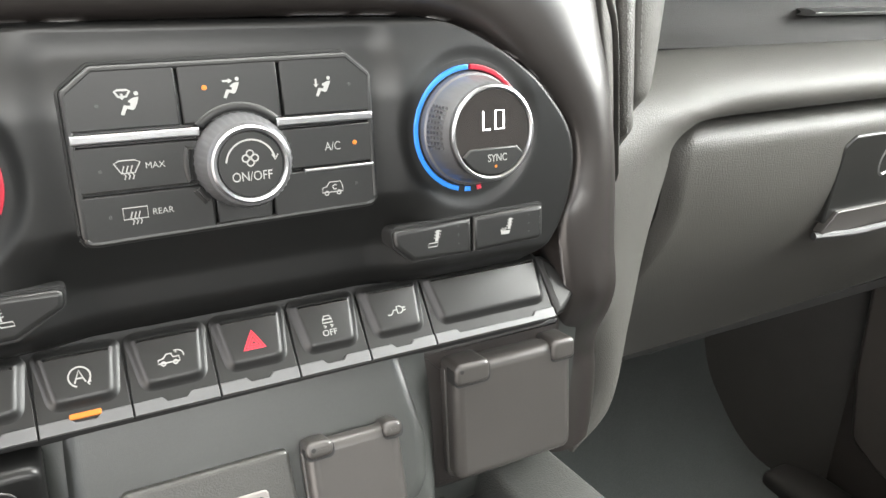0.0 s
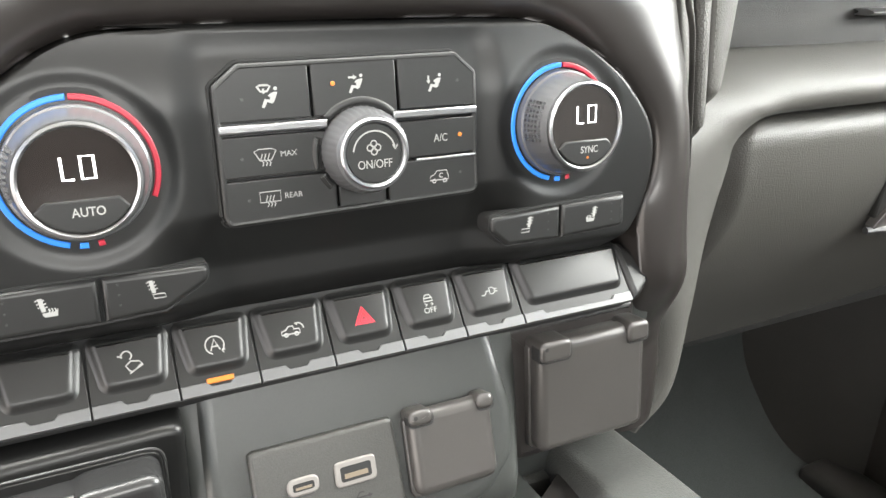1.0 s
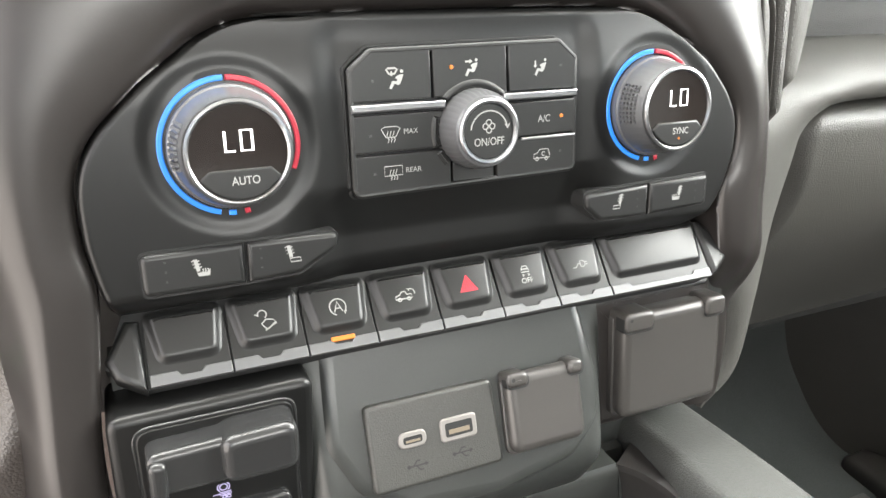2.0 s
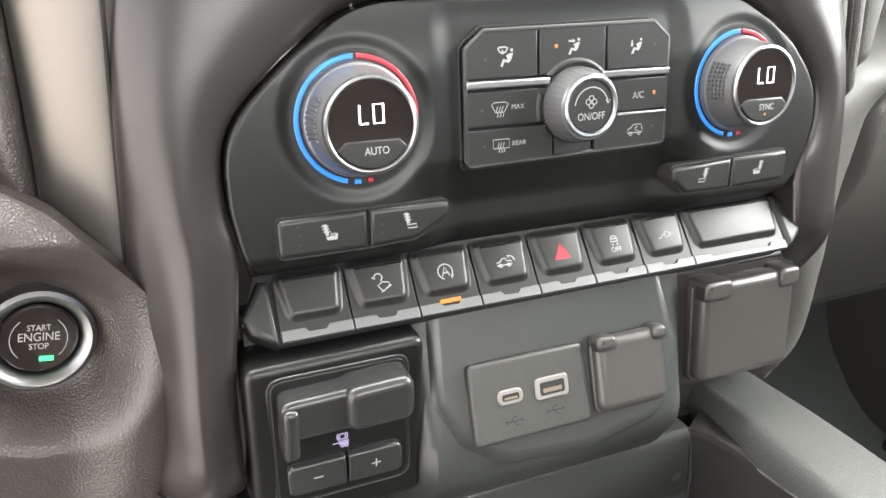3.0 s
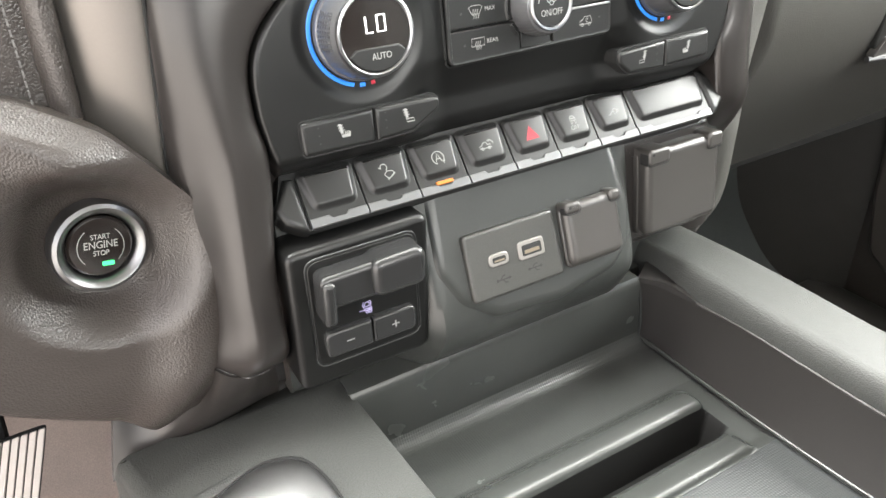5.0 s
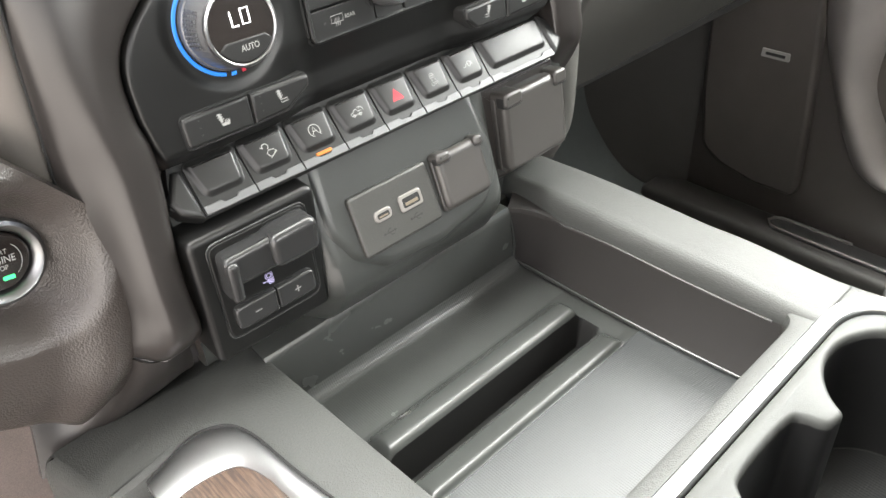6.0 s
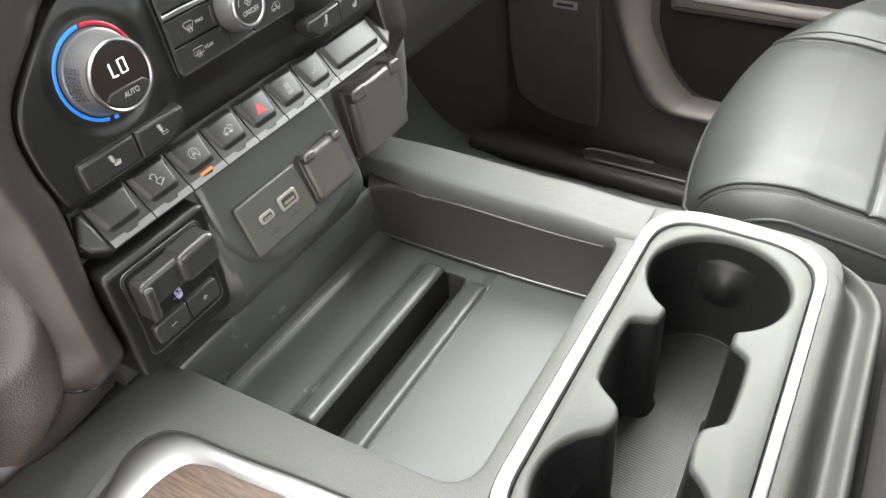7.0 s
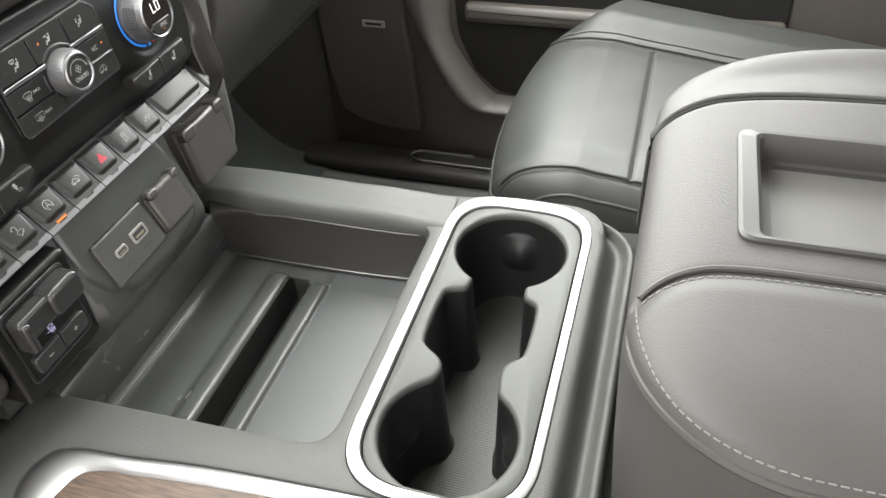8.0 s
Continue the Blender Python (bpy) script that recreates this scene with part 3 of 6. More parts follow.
def tray_z(x, y):
    flat = 0.3375
    mat = 0.3398
    side = smooth(0.1035, 0.0965, x) * smooth(-0.098, -0.088, x)
    if y > -0.0775:
        ridge = curve_table([(-0.0775, 0.3442), (-0.0768, 0.3462), (-0.0750, 0.3478), (-0.0715, 0.3487), (-0.0660, 0.3487), (-0.0610, 0.3475), (-0.0570, 0.3448), (-0.0535, 0.3410), (-0.0505, 0.3384), (-0.0465, flat), (-0.004, flat), (0.0, 0.3382), (0.004, 0.3405), (0.0070, 0.345), (0.009, 0.352)], y)
    elif y < -0.0935:
        ridge = curve_table([(-0.240, mat), (-0.1225, mat), (-0.1215, mat - 0.0016), (-0.1195, mat - 0.0016), (-0.1182, mat + 0.0008), (-0.1150, mat + 0.0020), (-0.1100, mat + 0.0014), (-0.1050, 0.3396), (-0.1000, 0.3374), (-0.0965, 0.3340), (-0.0945, 0.3290), (-0.0935, 0.3220)], y)
    else:
        ridge = lerp_table([(-0.0935, 0.3220), (-0.0925, 0.3140), (-0.0797, 0.3120), (-0.0781, 0.3430), (-0.0775, 0.3442)], y)
    plain = flat + (mat - flat) * smooth(-0.110, -0.122, y)
    if y > -0.02:
        return ridge
    return plain + (ridge - plain) * side


floor_bm = sheet(lambda s, t: (-0.128 + 0.262 * s, -0.222 + 0.244 * t, tray_z(-0.128 + 0.262 * s, -0.222 + 0.244 * t)), 131, 260, (0, 0, -0.01))
# slot faces split off; their black colour carries the shade of the deep slot
slot_shade = bmesh.new()
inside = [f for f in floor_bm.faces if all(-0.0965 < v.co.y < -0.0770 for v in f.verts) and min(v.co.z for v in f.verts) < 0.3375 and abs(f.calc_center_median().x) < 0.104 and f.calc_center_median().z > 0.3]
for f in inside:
    slot_shade.faces.new([slot_shade.verts.new(v.co) for v in f.verts])
bmesh.ops.remove_doubles(slot_shade, verts=slot_shade.verts, dist=0.00001)
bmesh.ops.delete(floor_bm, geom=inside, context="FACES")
mat_bm = bmesh.new()
rear = [f for f in floor_bm.faces if f.calc_center_median().y < -0.1205]
for f in rear:
    mat_bm.faces.new([mat_bm.verts.new(v.co) for v in f.verts])
bmesh.ops.remove_doubles(mat_bm, verts=mat_bm.verts, dist=0.00001)
bmesh.ops.delete(floor_bm, geom=rear, context="FACES")
part("tray_mat", mat_bm, RUBBER, console, "pale rubber mat in the tray", 50)
ridge_bm = bmesh.new()
crown = [f for f in floor_bm.faces if f.calc_center_median().y < -0.047]
for f in crown:
    ridge_bm.faces.new([ridge_bm.verts.new(v.co) for v in f.verts])
bmesh.ops.remove_doubles(ridge_bm, verts=ridge_bm.verts, dist=0.00001)
bmesh.ops.delete(floor_bm, geom=crown, context="FACES")
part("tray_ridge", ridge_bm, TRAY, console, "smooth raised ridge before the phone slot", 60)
part("tray_floor", floor_bm, TRAYDOT, console, "dark tray floor with raised ridge", 50)
part("phone_slot", slot_shade, MATTE, console, "deep phone slot, its shade coloured black", 50)


def front_end(t):
    """The passenger-side end of the tray's front wall, which leans outwards to its foot."""
    return lerp_table([(0, 0.104), (0.2, 0.105), (1, 0.1205)], t)


def front_y(t):
    return lerp_table([(0, 0.034), (0.12, 0.002), (0.2, -0.0005), (0.5, 0.0030), (1, 0.0085)], t)


def front_z(t):
    return lerp_table([(0, 0.4030), (0.12, 0.4030), (0.2, 0.4000), (0.5, 0.375), (1, 0.343)], t)


part("tray_front", sheet(lambda s, t: (-0.125 + (front_end(t) + 0.125) * s, front_y(t), front_z(t) + 0.004 * s * (1 - t)), 10, 24, (0, 0.006, 0.0)), TRAY, console, "dark tray front wall")


# passenger-side wall of the tray, with a crease to the front wall and a groove under the rail
def wall_top(y):
    return curve_table([(-0.222, 0.1412), (-0.130, 0.1332), (-0.060, 0.1286), (-0.030, 0.1240), (-0.012, 0.1160), (0.0015, 0.1050)], y)


def wall_fn(s, t):
    y = 0.0015 - 0.2235 * s
    foot = Vector((curve_table([(-0.222, 0.1265), (-0.16, 0.1220), (-0.082, 0.1195), (0.0, 0.1205)], y), y + 0.0065 * smooth(-0.05, 0.0015, y), 0.3395))
    head = Vector((wall_top(y), y, 0.3970 + 0.0085 * smooth(-0.045, 0.0, y) - 0.0070 * smooth(-0.06, -0.21, y)))
    return foot.lerp(head, t) + Vector((0.0022 * math.sin(math.pi * t), 0, 0))


part("tray_wall", sheet(wall_fn, 60, 12, (0.006, 0, 0)), TRAYSHADE, console, "moulded tray wall below the rail in a shaded tone", 60)
for t0, lift, rr in ((0.05, 0.0006, 0.0013), (0.985, 0.0004, 0.0010)):
    first = 0.02 if t0 < 0.5 else 0.17
    part("bead", tube([Vector(wall_fn(first + (0.93 - first) * i / 24, t0)) + Vector((-lift, 0, 0)) for i in range(25)], rr), TRAY if t0 < 0.5 else TRAYSHADE, console, "moulded bead along the tray wall")
part("bead", tube([Vector(wall_fn(0.0, i / 10)) + Vector((-0.0003, -0.0004, 0)) for i in range(11)], 0.0011), TRAY, console, "moulded bead in the tray corner")


# rounded rail on the passenger side
def rail_top(y):
    return TOP + 0.0014 + 0.0080 * smooth(-0.242, -0.150, y) + 0.0090 * smooth(-0.200, -0.01, y)


def rail_fn(s, t):
    y = 0.040 - 0.272 * t
    z, z0 = rail_top(y), 0.3965 - 0.0070 * smooth(-0.06, -0.21, y)
    xi = lerp_table([(-0.232, 0.1420), (-0.130, 0.1330), (-0.040, 0.1272), (0.04, 0.1235)], y)
    xo = lerp_table([(-0.235, 0.1985), (-0.13, 0.1850), (0.04, 0.1735)], y)
    prof = [(xi + 0.001, z0 - 0.006), (xi, z0)] + [(xi + 0.0120 * (1 - math.cos(radians(a)) ** 0.62), z0 + (z - z0) * math.sin(radians(a)) ** 0.80) for a in range(10, 90, 10)] + [(xi + 0.0135, z)]
    prof += [(xi + 0.018, z + 0.0002), (xo - 0.010, z + 0.0002), (xo - 0.0045, z - 0.0004), (xo - 0.0015, z - 0.0028), (xo, z - 0.0075), (xo + 0.0005, TOP - 0.012)]
    return (lerp_table([(i, p[0]) for i, p in enumerate(prof)], s * (len(prof) - 1)), y, lerp_table([(i, p[1]) for i, p in enumerate(prof)], s * (len(prof) - 1)))


part("rail", sheet(rail_fn, 48, 70), CONSOLE, console, "pale grained rounded rail beside the tray", 60)
part("rail_end", sheet(lambda s, t: (wall_top(-0.060 + 0.0615 * s) + (0.136 - wall_top(-0.060 + 0.0615 * s)) * t, -0.060 + 0.0615 * s + 0.02 * t * s, 0.3970 + 0.0085 * smooth(0.25, 1.0, s) + 0.001 * t), 20, 6, (0, 0, -0.004)), TRAYSHADE, console, "dark ledge under the rail")

# cup holder ring, insert and cups
ring_mid = ccw(rect(-0.1320, 0.1885, -0.3625, -0.2410, 0.044, 10))


def ring_at(k, z):
    return [(a[0] + (b[0] - a[0]) * k, a[1] + (b[1] - a[1]) * k, TOP + z) for a, b in zip(RING_OUT, ring_mid)]


bm = bmesh.new()
skirt(bm, [ring_at(0.04, -0.003), ring_at(0.05, 0.0010), ring_at(0.12, 0.0021), ring_at(0.30, 0.0025), ring_at(0.55, 0.0026), ring_at(0.86, 0.0023), ring_at(0.95, 0.0012), ring_at(1.0, -0.003)])
part("cup_ring", bm, SATIN, console, "satin chrome ring round the cup holders")


def cup_outline():
    c1, c2, cy, r = 0.1290, -0.0800, -0.3000, 0.0510
    pts = []
    for a in range(-152, 153, 8):
        pts.append((c1 + r * math.cos(radians(a)), cy + r * math.sin(radians(a))))
    pts += [(0.0780, -0.2755), (0.0690, -0.2735), (0.0660, -0.2600), (0.0600, -0.2545), (0.0040, -0.2545), (-0.0030, -0.2600), (-0.0120, -0.2745), (-0.0220, -0.2790), (-0.0310, -0.2770)]
    for a in range(32, 329, 8):
        pts.append((c2 + r * math.cos(radians(a)), cy + r * math.sin(radians(a))))
    pts += [(-0.0300, -0.3260), (-0.0200, -0.3240), (-0.0060, -0.3250), (0.0020, -0.3350), (0.0080, -0.3385), (0.0600, -0.3385), (0.0660, -0.3330), (0.0700, -0.3245), (0.0800, -0.3235)]
    for _ in range(2):
        pts = [(p[0] * k + q[0] * (1 - k), p[1] * k + q[1] * (1 - k)) for p, q in zip(pts, pts[1:] + pts[:1]) for k in (0.75, 0.25)]
    return ccw(pts)


CUPS = cup_outline()
bm = bmesh.new()
o = skirt(bm, [at_z(offset_loop(ring_mid, -0.0004), TOP - 0.004), at_z(offset_loop(ring_mid, -0.0010), TOP - 0.0006), at_z(offset_loop(ring_mid, -0.0020), TOP)])
c = skirt(bm, [at_z(offset_loop(CUPS, 0.0036), TOP), at_z(offset_loop(CUPS, 0.0022), TOP - 0.0004), at_z(offset_loop(CUPS, 0.0011), TOP - 0.0013), at_z(offset_loop(CUPS, 0.0003), TOP - 0.0027), at_z(CUPS, TOP - 0.0048), at_z(CUPS, TOP - 0.010)])
fill_between(bm, o[-1], [c[0]])
part("cup_insert", bm, INSERT, console, "grained insert round the cup openings", 40)
bm = bmesh.new()
w = skirt(bm, [at_z(CUPS, TOP - 0.006), at_z(offset_loop(CUPS, -0.001), TOP - 0.040), at_z(offset_loop(CUPS, -0.003), 0.296), at_z(offset_loop(CUPS, -0.006), 0.291)])
part("cup_well", bm, CUPDARK, console, "dark cup holder wall", 40)
part("cup_floor", slab(rect(-0.135, 0.184, -0.355, -0.245, 0.04), 0.286, 0.292), CUPMAT, console, "ribbed rubber cup holder floor")
for cx, ang, rise, wide in ((0.1290, 0, 0.0110, 0.0155), (-0.0800, 67, 0.0095, 0.0150), (-0.0800, -63, 0.0085, 0.0140)):
    def bump_fn(s, t):
        u, z = (s - 0.5) * 0.056, 0.326 + 0.052 * t
        d = math.hypot(u, (z - 0.352) * 0.85)
        r = 0.0501 - rise * math.exp(-(d / wide) ** 2.6) + 0.0010 * smooth(0.8, 1.0, 2 * max(abs(s - 0.5), abs(t - 0.5)))
        a = radians(ang) + u / 0.051
        return (cx + r * math.cos(a), -0.3000 + r * math.sin(a), z)
    part("grip_bump", sheet(bump_fn, 32, 32), CUPDARK, console, "rounded dark grip bump", 80)
part("floor_rim", tube([(0.1290 + 0.0448 * math.cos(radians(a)), -0.3000 + 0.0448 * math.sin(radians(a)), 0.2930) for a in range(-60, 61, 5)], 0.0005), INSERT, console, "fine rim of the cup mat")

# ---- climate panel: knobs, keys and symbols ----
def arc(cx, cy, r, a0, a1, n=14):
    return [(cx + r * math.cos(radians(a0 + (a1 - a0) * i / n)), cy + r * math.sin(radians(a0 + (a1 - a0) * i / n))) for i in range(n + 1)]


def circle(cx, cy, r, n=18):
    p = arc(cx, cy, r, 0, 360, n)
    return p[:-1] + [p[0]]


SHIELD = [[(-0.5, 0.28), (-0.30, 0.38), (0.30, 0.38), (0.5, 0.28), (0.26, -0.14), (-0.26, -0.14), (-0.5, 0.28)]]
HEAT = [[(x, -0.40), (x + 0.06, -0.25), (x - 0.06, -0.08), (x + 0.03, 0.16)] for x in (-0.16, 0.0, 0.16)]
ICONS = {
    "screen_and_feet": [[(x * 0.62 - 0.22, y * 0.55 + 0.28) for x, y in SHIELD[0]], [(-0.24, 0.34), (-0.24, 0.12)], [(-0.32, 0.22), (-0.24, 0.12), (-0.16, 0.22)]],
    "face_air": [[(-0.46, 0.34), (-0.10, 0.34)]],
    "feet_air": [[(-0.42, 0.40), (-0.42, 0.08)]],
    "front_defrost": SHIELD + HEAT,
    "rear_defrost": [[(-0.5, 0.35), (0.5, 0.35), (0.5, -0.15), (-0.5, -0.15), (-0.5, 0.35)]] + HEAT,
    "recirculate": [[(-0.5, -0.16), (-0.46, 0.06), (-0.28, 0.10), (-0.12, 0.30), (0.40, 0.30), (0.5, 0.02), (0.5, -0.16), (-0.5, -0.16)], arc(0.12, 0.06, 0.10, 40, 310), circle(-0.28, -0.2, 0.09), circle(0.30, -0.2, 0.09)],
    "hill_descent": [arc(-0.12, 0.26, 0.20, -60, 200), [(-0.46, 0.30), (-0.28, 0.24)], [(-0.2, -0.16), (0.02, 0.02), (0.34, -0.04), (0.44, -0.16), (0.06, -0.44), (-0.06, -0.38), (-0.2, -0.16)], [(-0.08, -0.50), (0.48, -0.20)]],
    "auto_stop": [arc(0, 0, 0.40, -50, 250), [(0.33, -0.38), (0.27, -0.29), (0.40, -0.24)], [(-0.20, -0.24), (0.0, 0.26), (0.20, -0.24)], [(-0.12, -0.06), (0.12, -0.06)]],
    "tailgate": [[(-0.5, -0.18), (-0.48, -0.02), (-0.28, 0.02), (-0.14, 0.18), (0.06, 0.18), (0.10, 0.02), (0.34, 0.02), (0.36, -0.18), (-0.5, -0.18)], circle(-0.30, -0.2, 0.08), circle(0.18, -0.2, 0.08), arc(0.30, 0.04, 0.24, -10, 100, 8), [(0.16, 0.28), (0.26, 0.28), (0.24, 0.18)]],
    "hazard": [[(-0.46, -0.36), (0.46, -0.36), (0.0, 0.44), (-0.46, -0.36)], [(-0.30, -0.27), (0.30, -0.27), (0.0, 0.25), (-0.30, -0.27)], [(-0.14, -0.18), (0.14, -0.18), (0.0, 0.05), (-0.14, -0.18)]],
    "traction": [[(-0.24, 0.10), (-0.20, 0.26), (-0.12, 0.42), (0.12, 0.42), (0.20, 0.26), (0.24, 0.10), (-0.24, 0.10)], [(-0.20, 0.26), (0.20, 0.26)], [(-0.22, -0.02), (-0.10, -0.06), (-0.20, -0.14)], [(0.10, -0.02), (0.22, -0.06), (0.12, -0.14)]],
    "plug": [[(0.05, 0.18), (0.05, -0.16), (0.22, -0.16), (0.34, -0.06), (0.34, 0.10), (0.22, 0.18), (0.05, 0.18)], [(0.34, 0.08), (0.50, 0.08)], [(0.34, -0.05), (0.50, -0.05)], [(0.05, 0.02), (-0.14, 0.02), (-0.20, -0.10), (-0.30, -0.18), (-0.46, -0.16)]],
    "port": [[(-0.5, 0.0), (0.42, 0.0)], [(0.34, 0.08), (0.46, 0.0), (0.34, -0.08), (0.34, 0.08)], circle(-0.48, 0.0, 0.06, 10), [(-0.26, 0.0), (-0.08, 0.22), (0.10, 0.22)], [(-0.12, 0.0), (0.06, -0.22), (0.22, -0.22)]],
    "trailer_brake": [circle(0, 0.22, 0.17), arc(0, 0.22, 0.27, 130, 230, 8), arc(0, 0.22, 0.27, -50, 50, 8), [(-0.5, -0.14), (0.30, -0.14)], [(-0.18, -0.06), (0.32, -0.06), (0.32, -0.22), (-0.18, -0.22), (-0.18, -0.06)], circle(0.0, -0.34, 0.08), circle(0.2, -0.34, 0.08)],
    "fan": [circle(0.0, 0.22, 0.17), circle(0.22, 0.0, 0.17), circle(0.0, -0.22, 0.17), circle(-0.22, 0.0, 0.17)],
}


PERSON = [circle(0.30, 0.42, 0.10, 12)[:-1], [(0.16, 0.24), (0.40, 0.26), (0.32, 0.02), (0.18, -0.26), (0.08, -0.32), (-0.16, -0.24), (-0.32, -0.54), (-0.46, -0.48), (-0.28, -0.08), (-0.02, -0.12), (0.02, 0.0), (-0.10, 0.06), (-0.04, 0.14)]]
BACK = [(-0.30, 0.46), (-0.12, 0.46), (-0.02, -0.16), (-0.20, -0.16)]
CUSHION = [(-0.20, -0.22), (0.34, -0.22), (0.46, -0.06), (0.40, -0.42), (-0.12, -0.42)]
FILLED = {
    "screen_and_feet": [[(x * 0.95 + 0.06, y * 0.95 - 0.08) for x, y in l] for l in PERSON],
    "face_air": PERSON + [[(-0.16, 0.48), (0.06, 0.34), (-0.16, 0.20)]],
    "feet_air": PERSON + [[(-0.56, 0.12), (-0.42, -0.06), (-0.28, 0.12)]],
    "seat_heat": [BACK, CUSHION],
    "seat_heat_back": [BACK],
    "seat_heat_mirrored": [[(-x, y) for x, y in l] for l in (BACK, CUSHION)],
    "seat_heat_back_mirrored": [[(-x, y) for x, y in l] for l in (BACK,)],
}
WAVES = [[(x0 - 0.16, z), (x0 - 0.06, z + 0.05), (x0 + 0.06, z - 0.04), (x0 + 0.22, z + 0.02)] for x0, z in ((-0.24, 0.36), (-0.20, 0.20), (-0.16, 0.04))]
ICONS["seat_heat"] = WAVES + [[(x, -0.04), (x + 0.04, -0.14), (x - 0.02, -0.26), (x + 0.02, -0.36)] for x in (0.08, 0.20, 0.32)]
ICONS["seat_heat_back"] = WAVES + [CUSHION[:2] + CUSHION[3:] + CUSHION[:1]]
for side in ("seat_heat", "seat_heat_back"):
    ICONS[side + "_mirrored"] = [[(-x, y) for x, y in l] for l in ICONS[side]]


def icon(key, size, m, mat, parent, stroke=0.00042, name="symbol"):
    """A printed symbol of thin strokes and filled shapes."""
    bm = ribbon([[(x * size, y * size) for x, y in l] for l in ICONS[key]], stroke, m)
    for loop in FILLED.get(key, ()):
        bm.faces.new([bm.verts.new(m @ Vector((x * size, y * size, 0.0001))) for x, y in ccw(loop)])
    return part(name, bm, mat, parent)


def temperature_knob(centre, caption):
    cx, cz = centre
    m = on_face(cx, cz, -0.003)
    knob = part("temperature_knob", lathe([(0.0234, 0.0), (0.0234, 0.0028), (0.0230, 0.0044), (0.0222, 0.0050), (0.0210, 0.0110), (0.0199, 0.0168), (0.0193, 0.0190), (0.0150, 0.0190)], m, 144, lambda k, i: (0.00014 if i % 4 < 2 else 0) if 3 < k < 6 else 0), KNURL, climate, "brushed grey temperature knob")
    part("socket", lathe([(0.0285, -0.001), (0.0285, 0.0004), (0.0270, 0.0008), (0.0235, 0.0004)], m, 64), SEAM, knob)
    for name, mat, a0, a1 in (("blue_band", BLUERING, 91, 256), ("red_band", REDRING, -25, 89), ("blue_tick", BLUERING, 262.5, 269), ("red_tick", REDRING, 276, 281)):
        loop = arc(0, 0, 0.0264, a0, a1, 40) + arc(0, 0, 0.0243, a1, a0, 40)
        part(name, slab(loop, 0.0, 0.0020, 0.0005, m, 2), mat, knob)
    for i in range(5):
        for j in range(9):
            a, h = radians(150 + 5.5 * j), 0.0062 + 0.0021 * i
            r = 0.0226 - (h - 0.005) * 0.165
            b = bmesh.new()
            bmesh.ops.create_cube(b, size=0.0011, matrix=m @ Matrix.Rotation(a, 4, "Z") @ Matrix.Translation((r, 0, h)))
            if i == 0 and j == 0:
                dots = b
            else:
                tmp = bpy.data.meshes.new("t")
                b.to_mesh(tmp)
                dots.from_mesh(tmp)
                bpy.data.meshes.remove(tmp)
                b.free()
    part("grip_dots", dots, KNURL, knob)
    part("chrome_ring", lathe([(0.0193, 0.0180), (0.0195, 0.0196), (0.0190, 0.0206), (0.0180, 0.0209), (0.0173, 0.0203), (0.0171, 0.0190)], m, 72), CHROME, knob)
    part("display", slab(disc(0, 0, 0.0172), 0.0180, 0.0198, 0.0, m), SCREEN, knob, "gloss black display reading LO")
    low = [(0.0169 * math.cos(radians(a)), 0.0169 * math.sin(radians(a))) for a in range(211, 330, 4)] + [(0.0110, -0.0058), (-0.0110, -0.0058)]
    part("lower_key", slab(low, 0.0192, 0.0208, 0.0007, m, 3), KEY, knob, "satin black lower key")
    top = m @ Matrix.Translation((0, 0, 0.01985))
    up = 0.0008 if caption == "SYNC" else 0.0
    digits = [[(-0.0045, 0.0079 + up), (-0.0045, 0.0007 + up), (-0.0012, 0.0007 + up)], [(0.0011, 0.0079 + up), (0.0050, 0.0079 + up), (0.0050, 0.0007 + up), (0.0011, 0.0007 + up), (0.0011, 0.0079 + up)]]
    for d in digits:
        part("digit", ribbon([d], 0.00085, top), LIT, knob, "lit white display character")
    words("caption", caption, 0.0042, m @ Matrix.Translation((0.0014, -0.0100, 0.02085)), WHITE, knob, 0.00004, 0.86)
    if caption == "SYNC":
        part("indicator", slab(disc(0.0006, -0.0133, 0.0006, 12), 0.0204, 0.02095, 0.0, m), AMBER, knob)
    return knob


temperature_knob(KL, "AUTO")
temperature_knob(KR, "SYNC")

# key panel
KEY_EDGE = rounded([(-0.0521, 0.5886), (0.0550, 0.5904), (0.0546, 0.6413), (0.0452, 0.6492), (-0.0424, 0.6478), (-0.0521, 0.6401)], [0.0045, 0.0045, 0.003, 0.003, 0.003, 0.003], 5)
part("key_gap", tube([FACE @ Vector((x, fv(z), bezel_depth(x, z) + 0.0004)) for x, z in offset_loop(KEY_EDGE, 0.0003)], 0.0009, 8, True), SEAM, climate, "dark gap round the keys")
part("key_rim", tube([FACE @ Vector((x, fv(z), 0.0006)) for x, z in offset_loop(KEY_EDGE, -0.0013)], 0.0013, 10, True), KEY, climate, "rounded rim of the key panel")
G = 0.00012


def key(name, pts, radii, label, h=0.0017, bev=0.0006):
    cx, cz = sum(p[0] for p in pts) / len(pts), sum(p[1] for p in pts) / len(pts)
    pts = [(x - math.copysign(G, x - cx), z - math.copysign(G, z - cz)) for x, z in pts]
    return part(name, slab(fpoly(rounded(pts, radii, 4)), -0.004, h, bev, FACE, 3), KEY, climate, label)


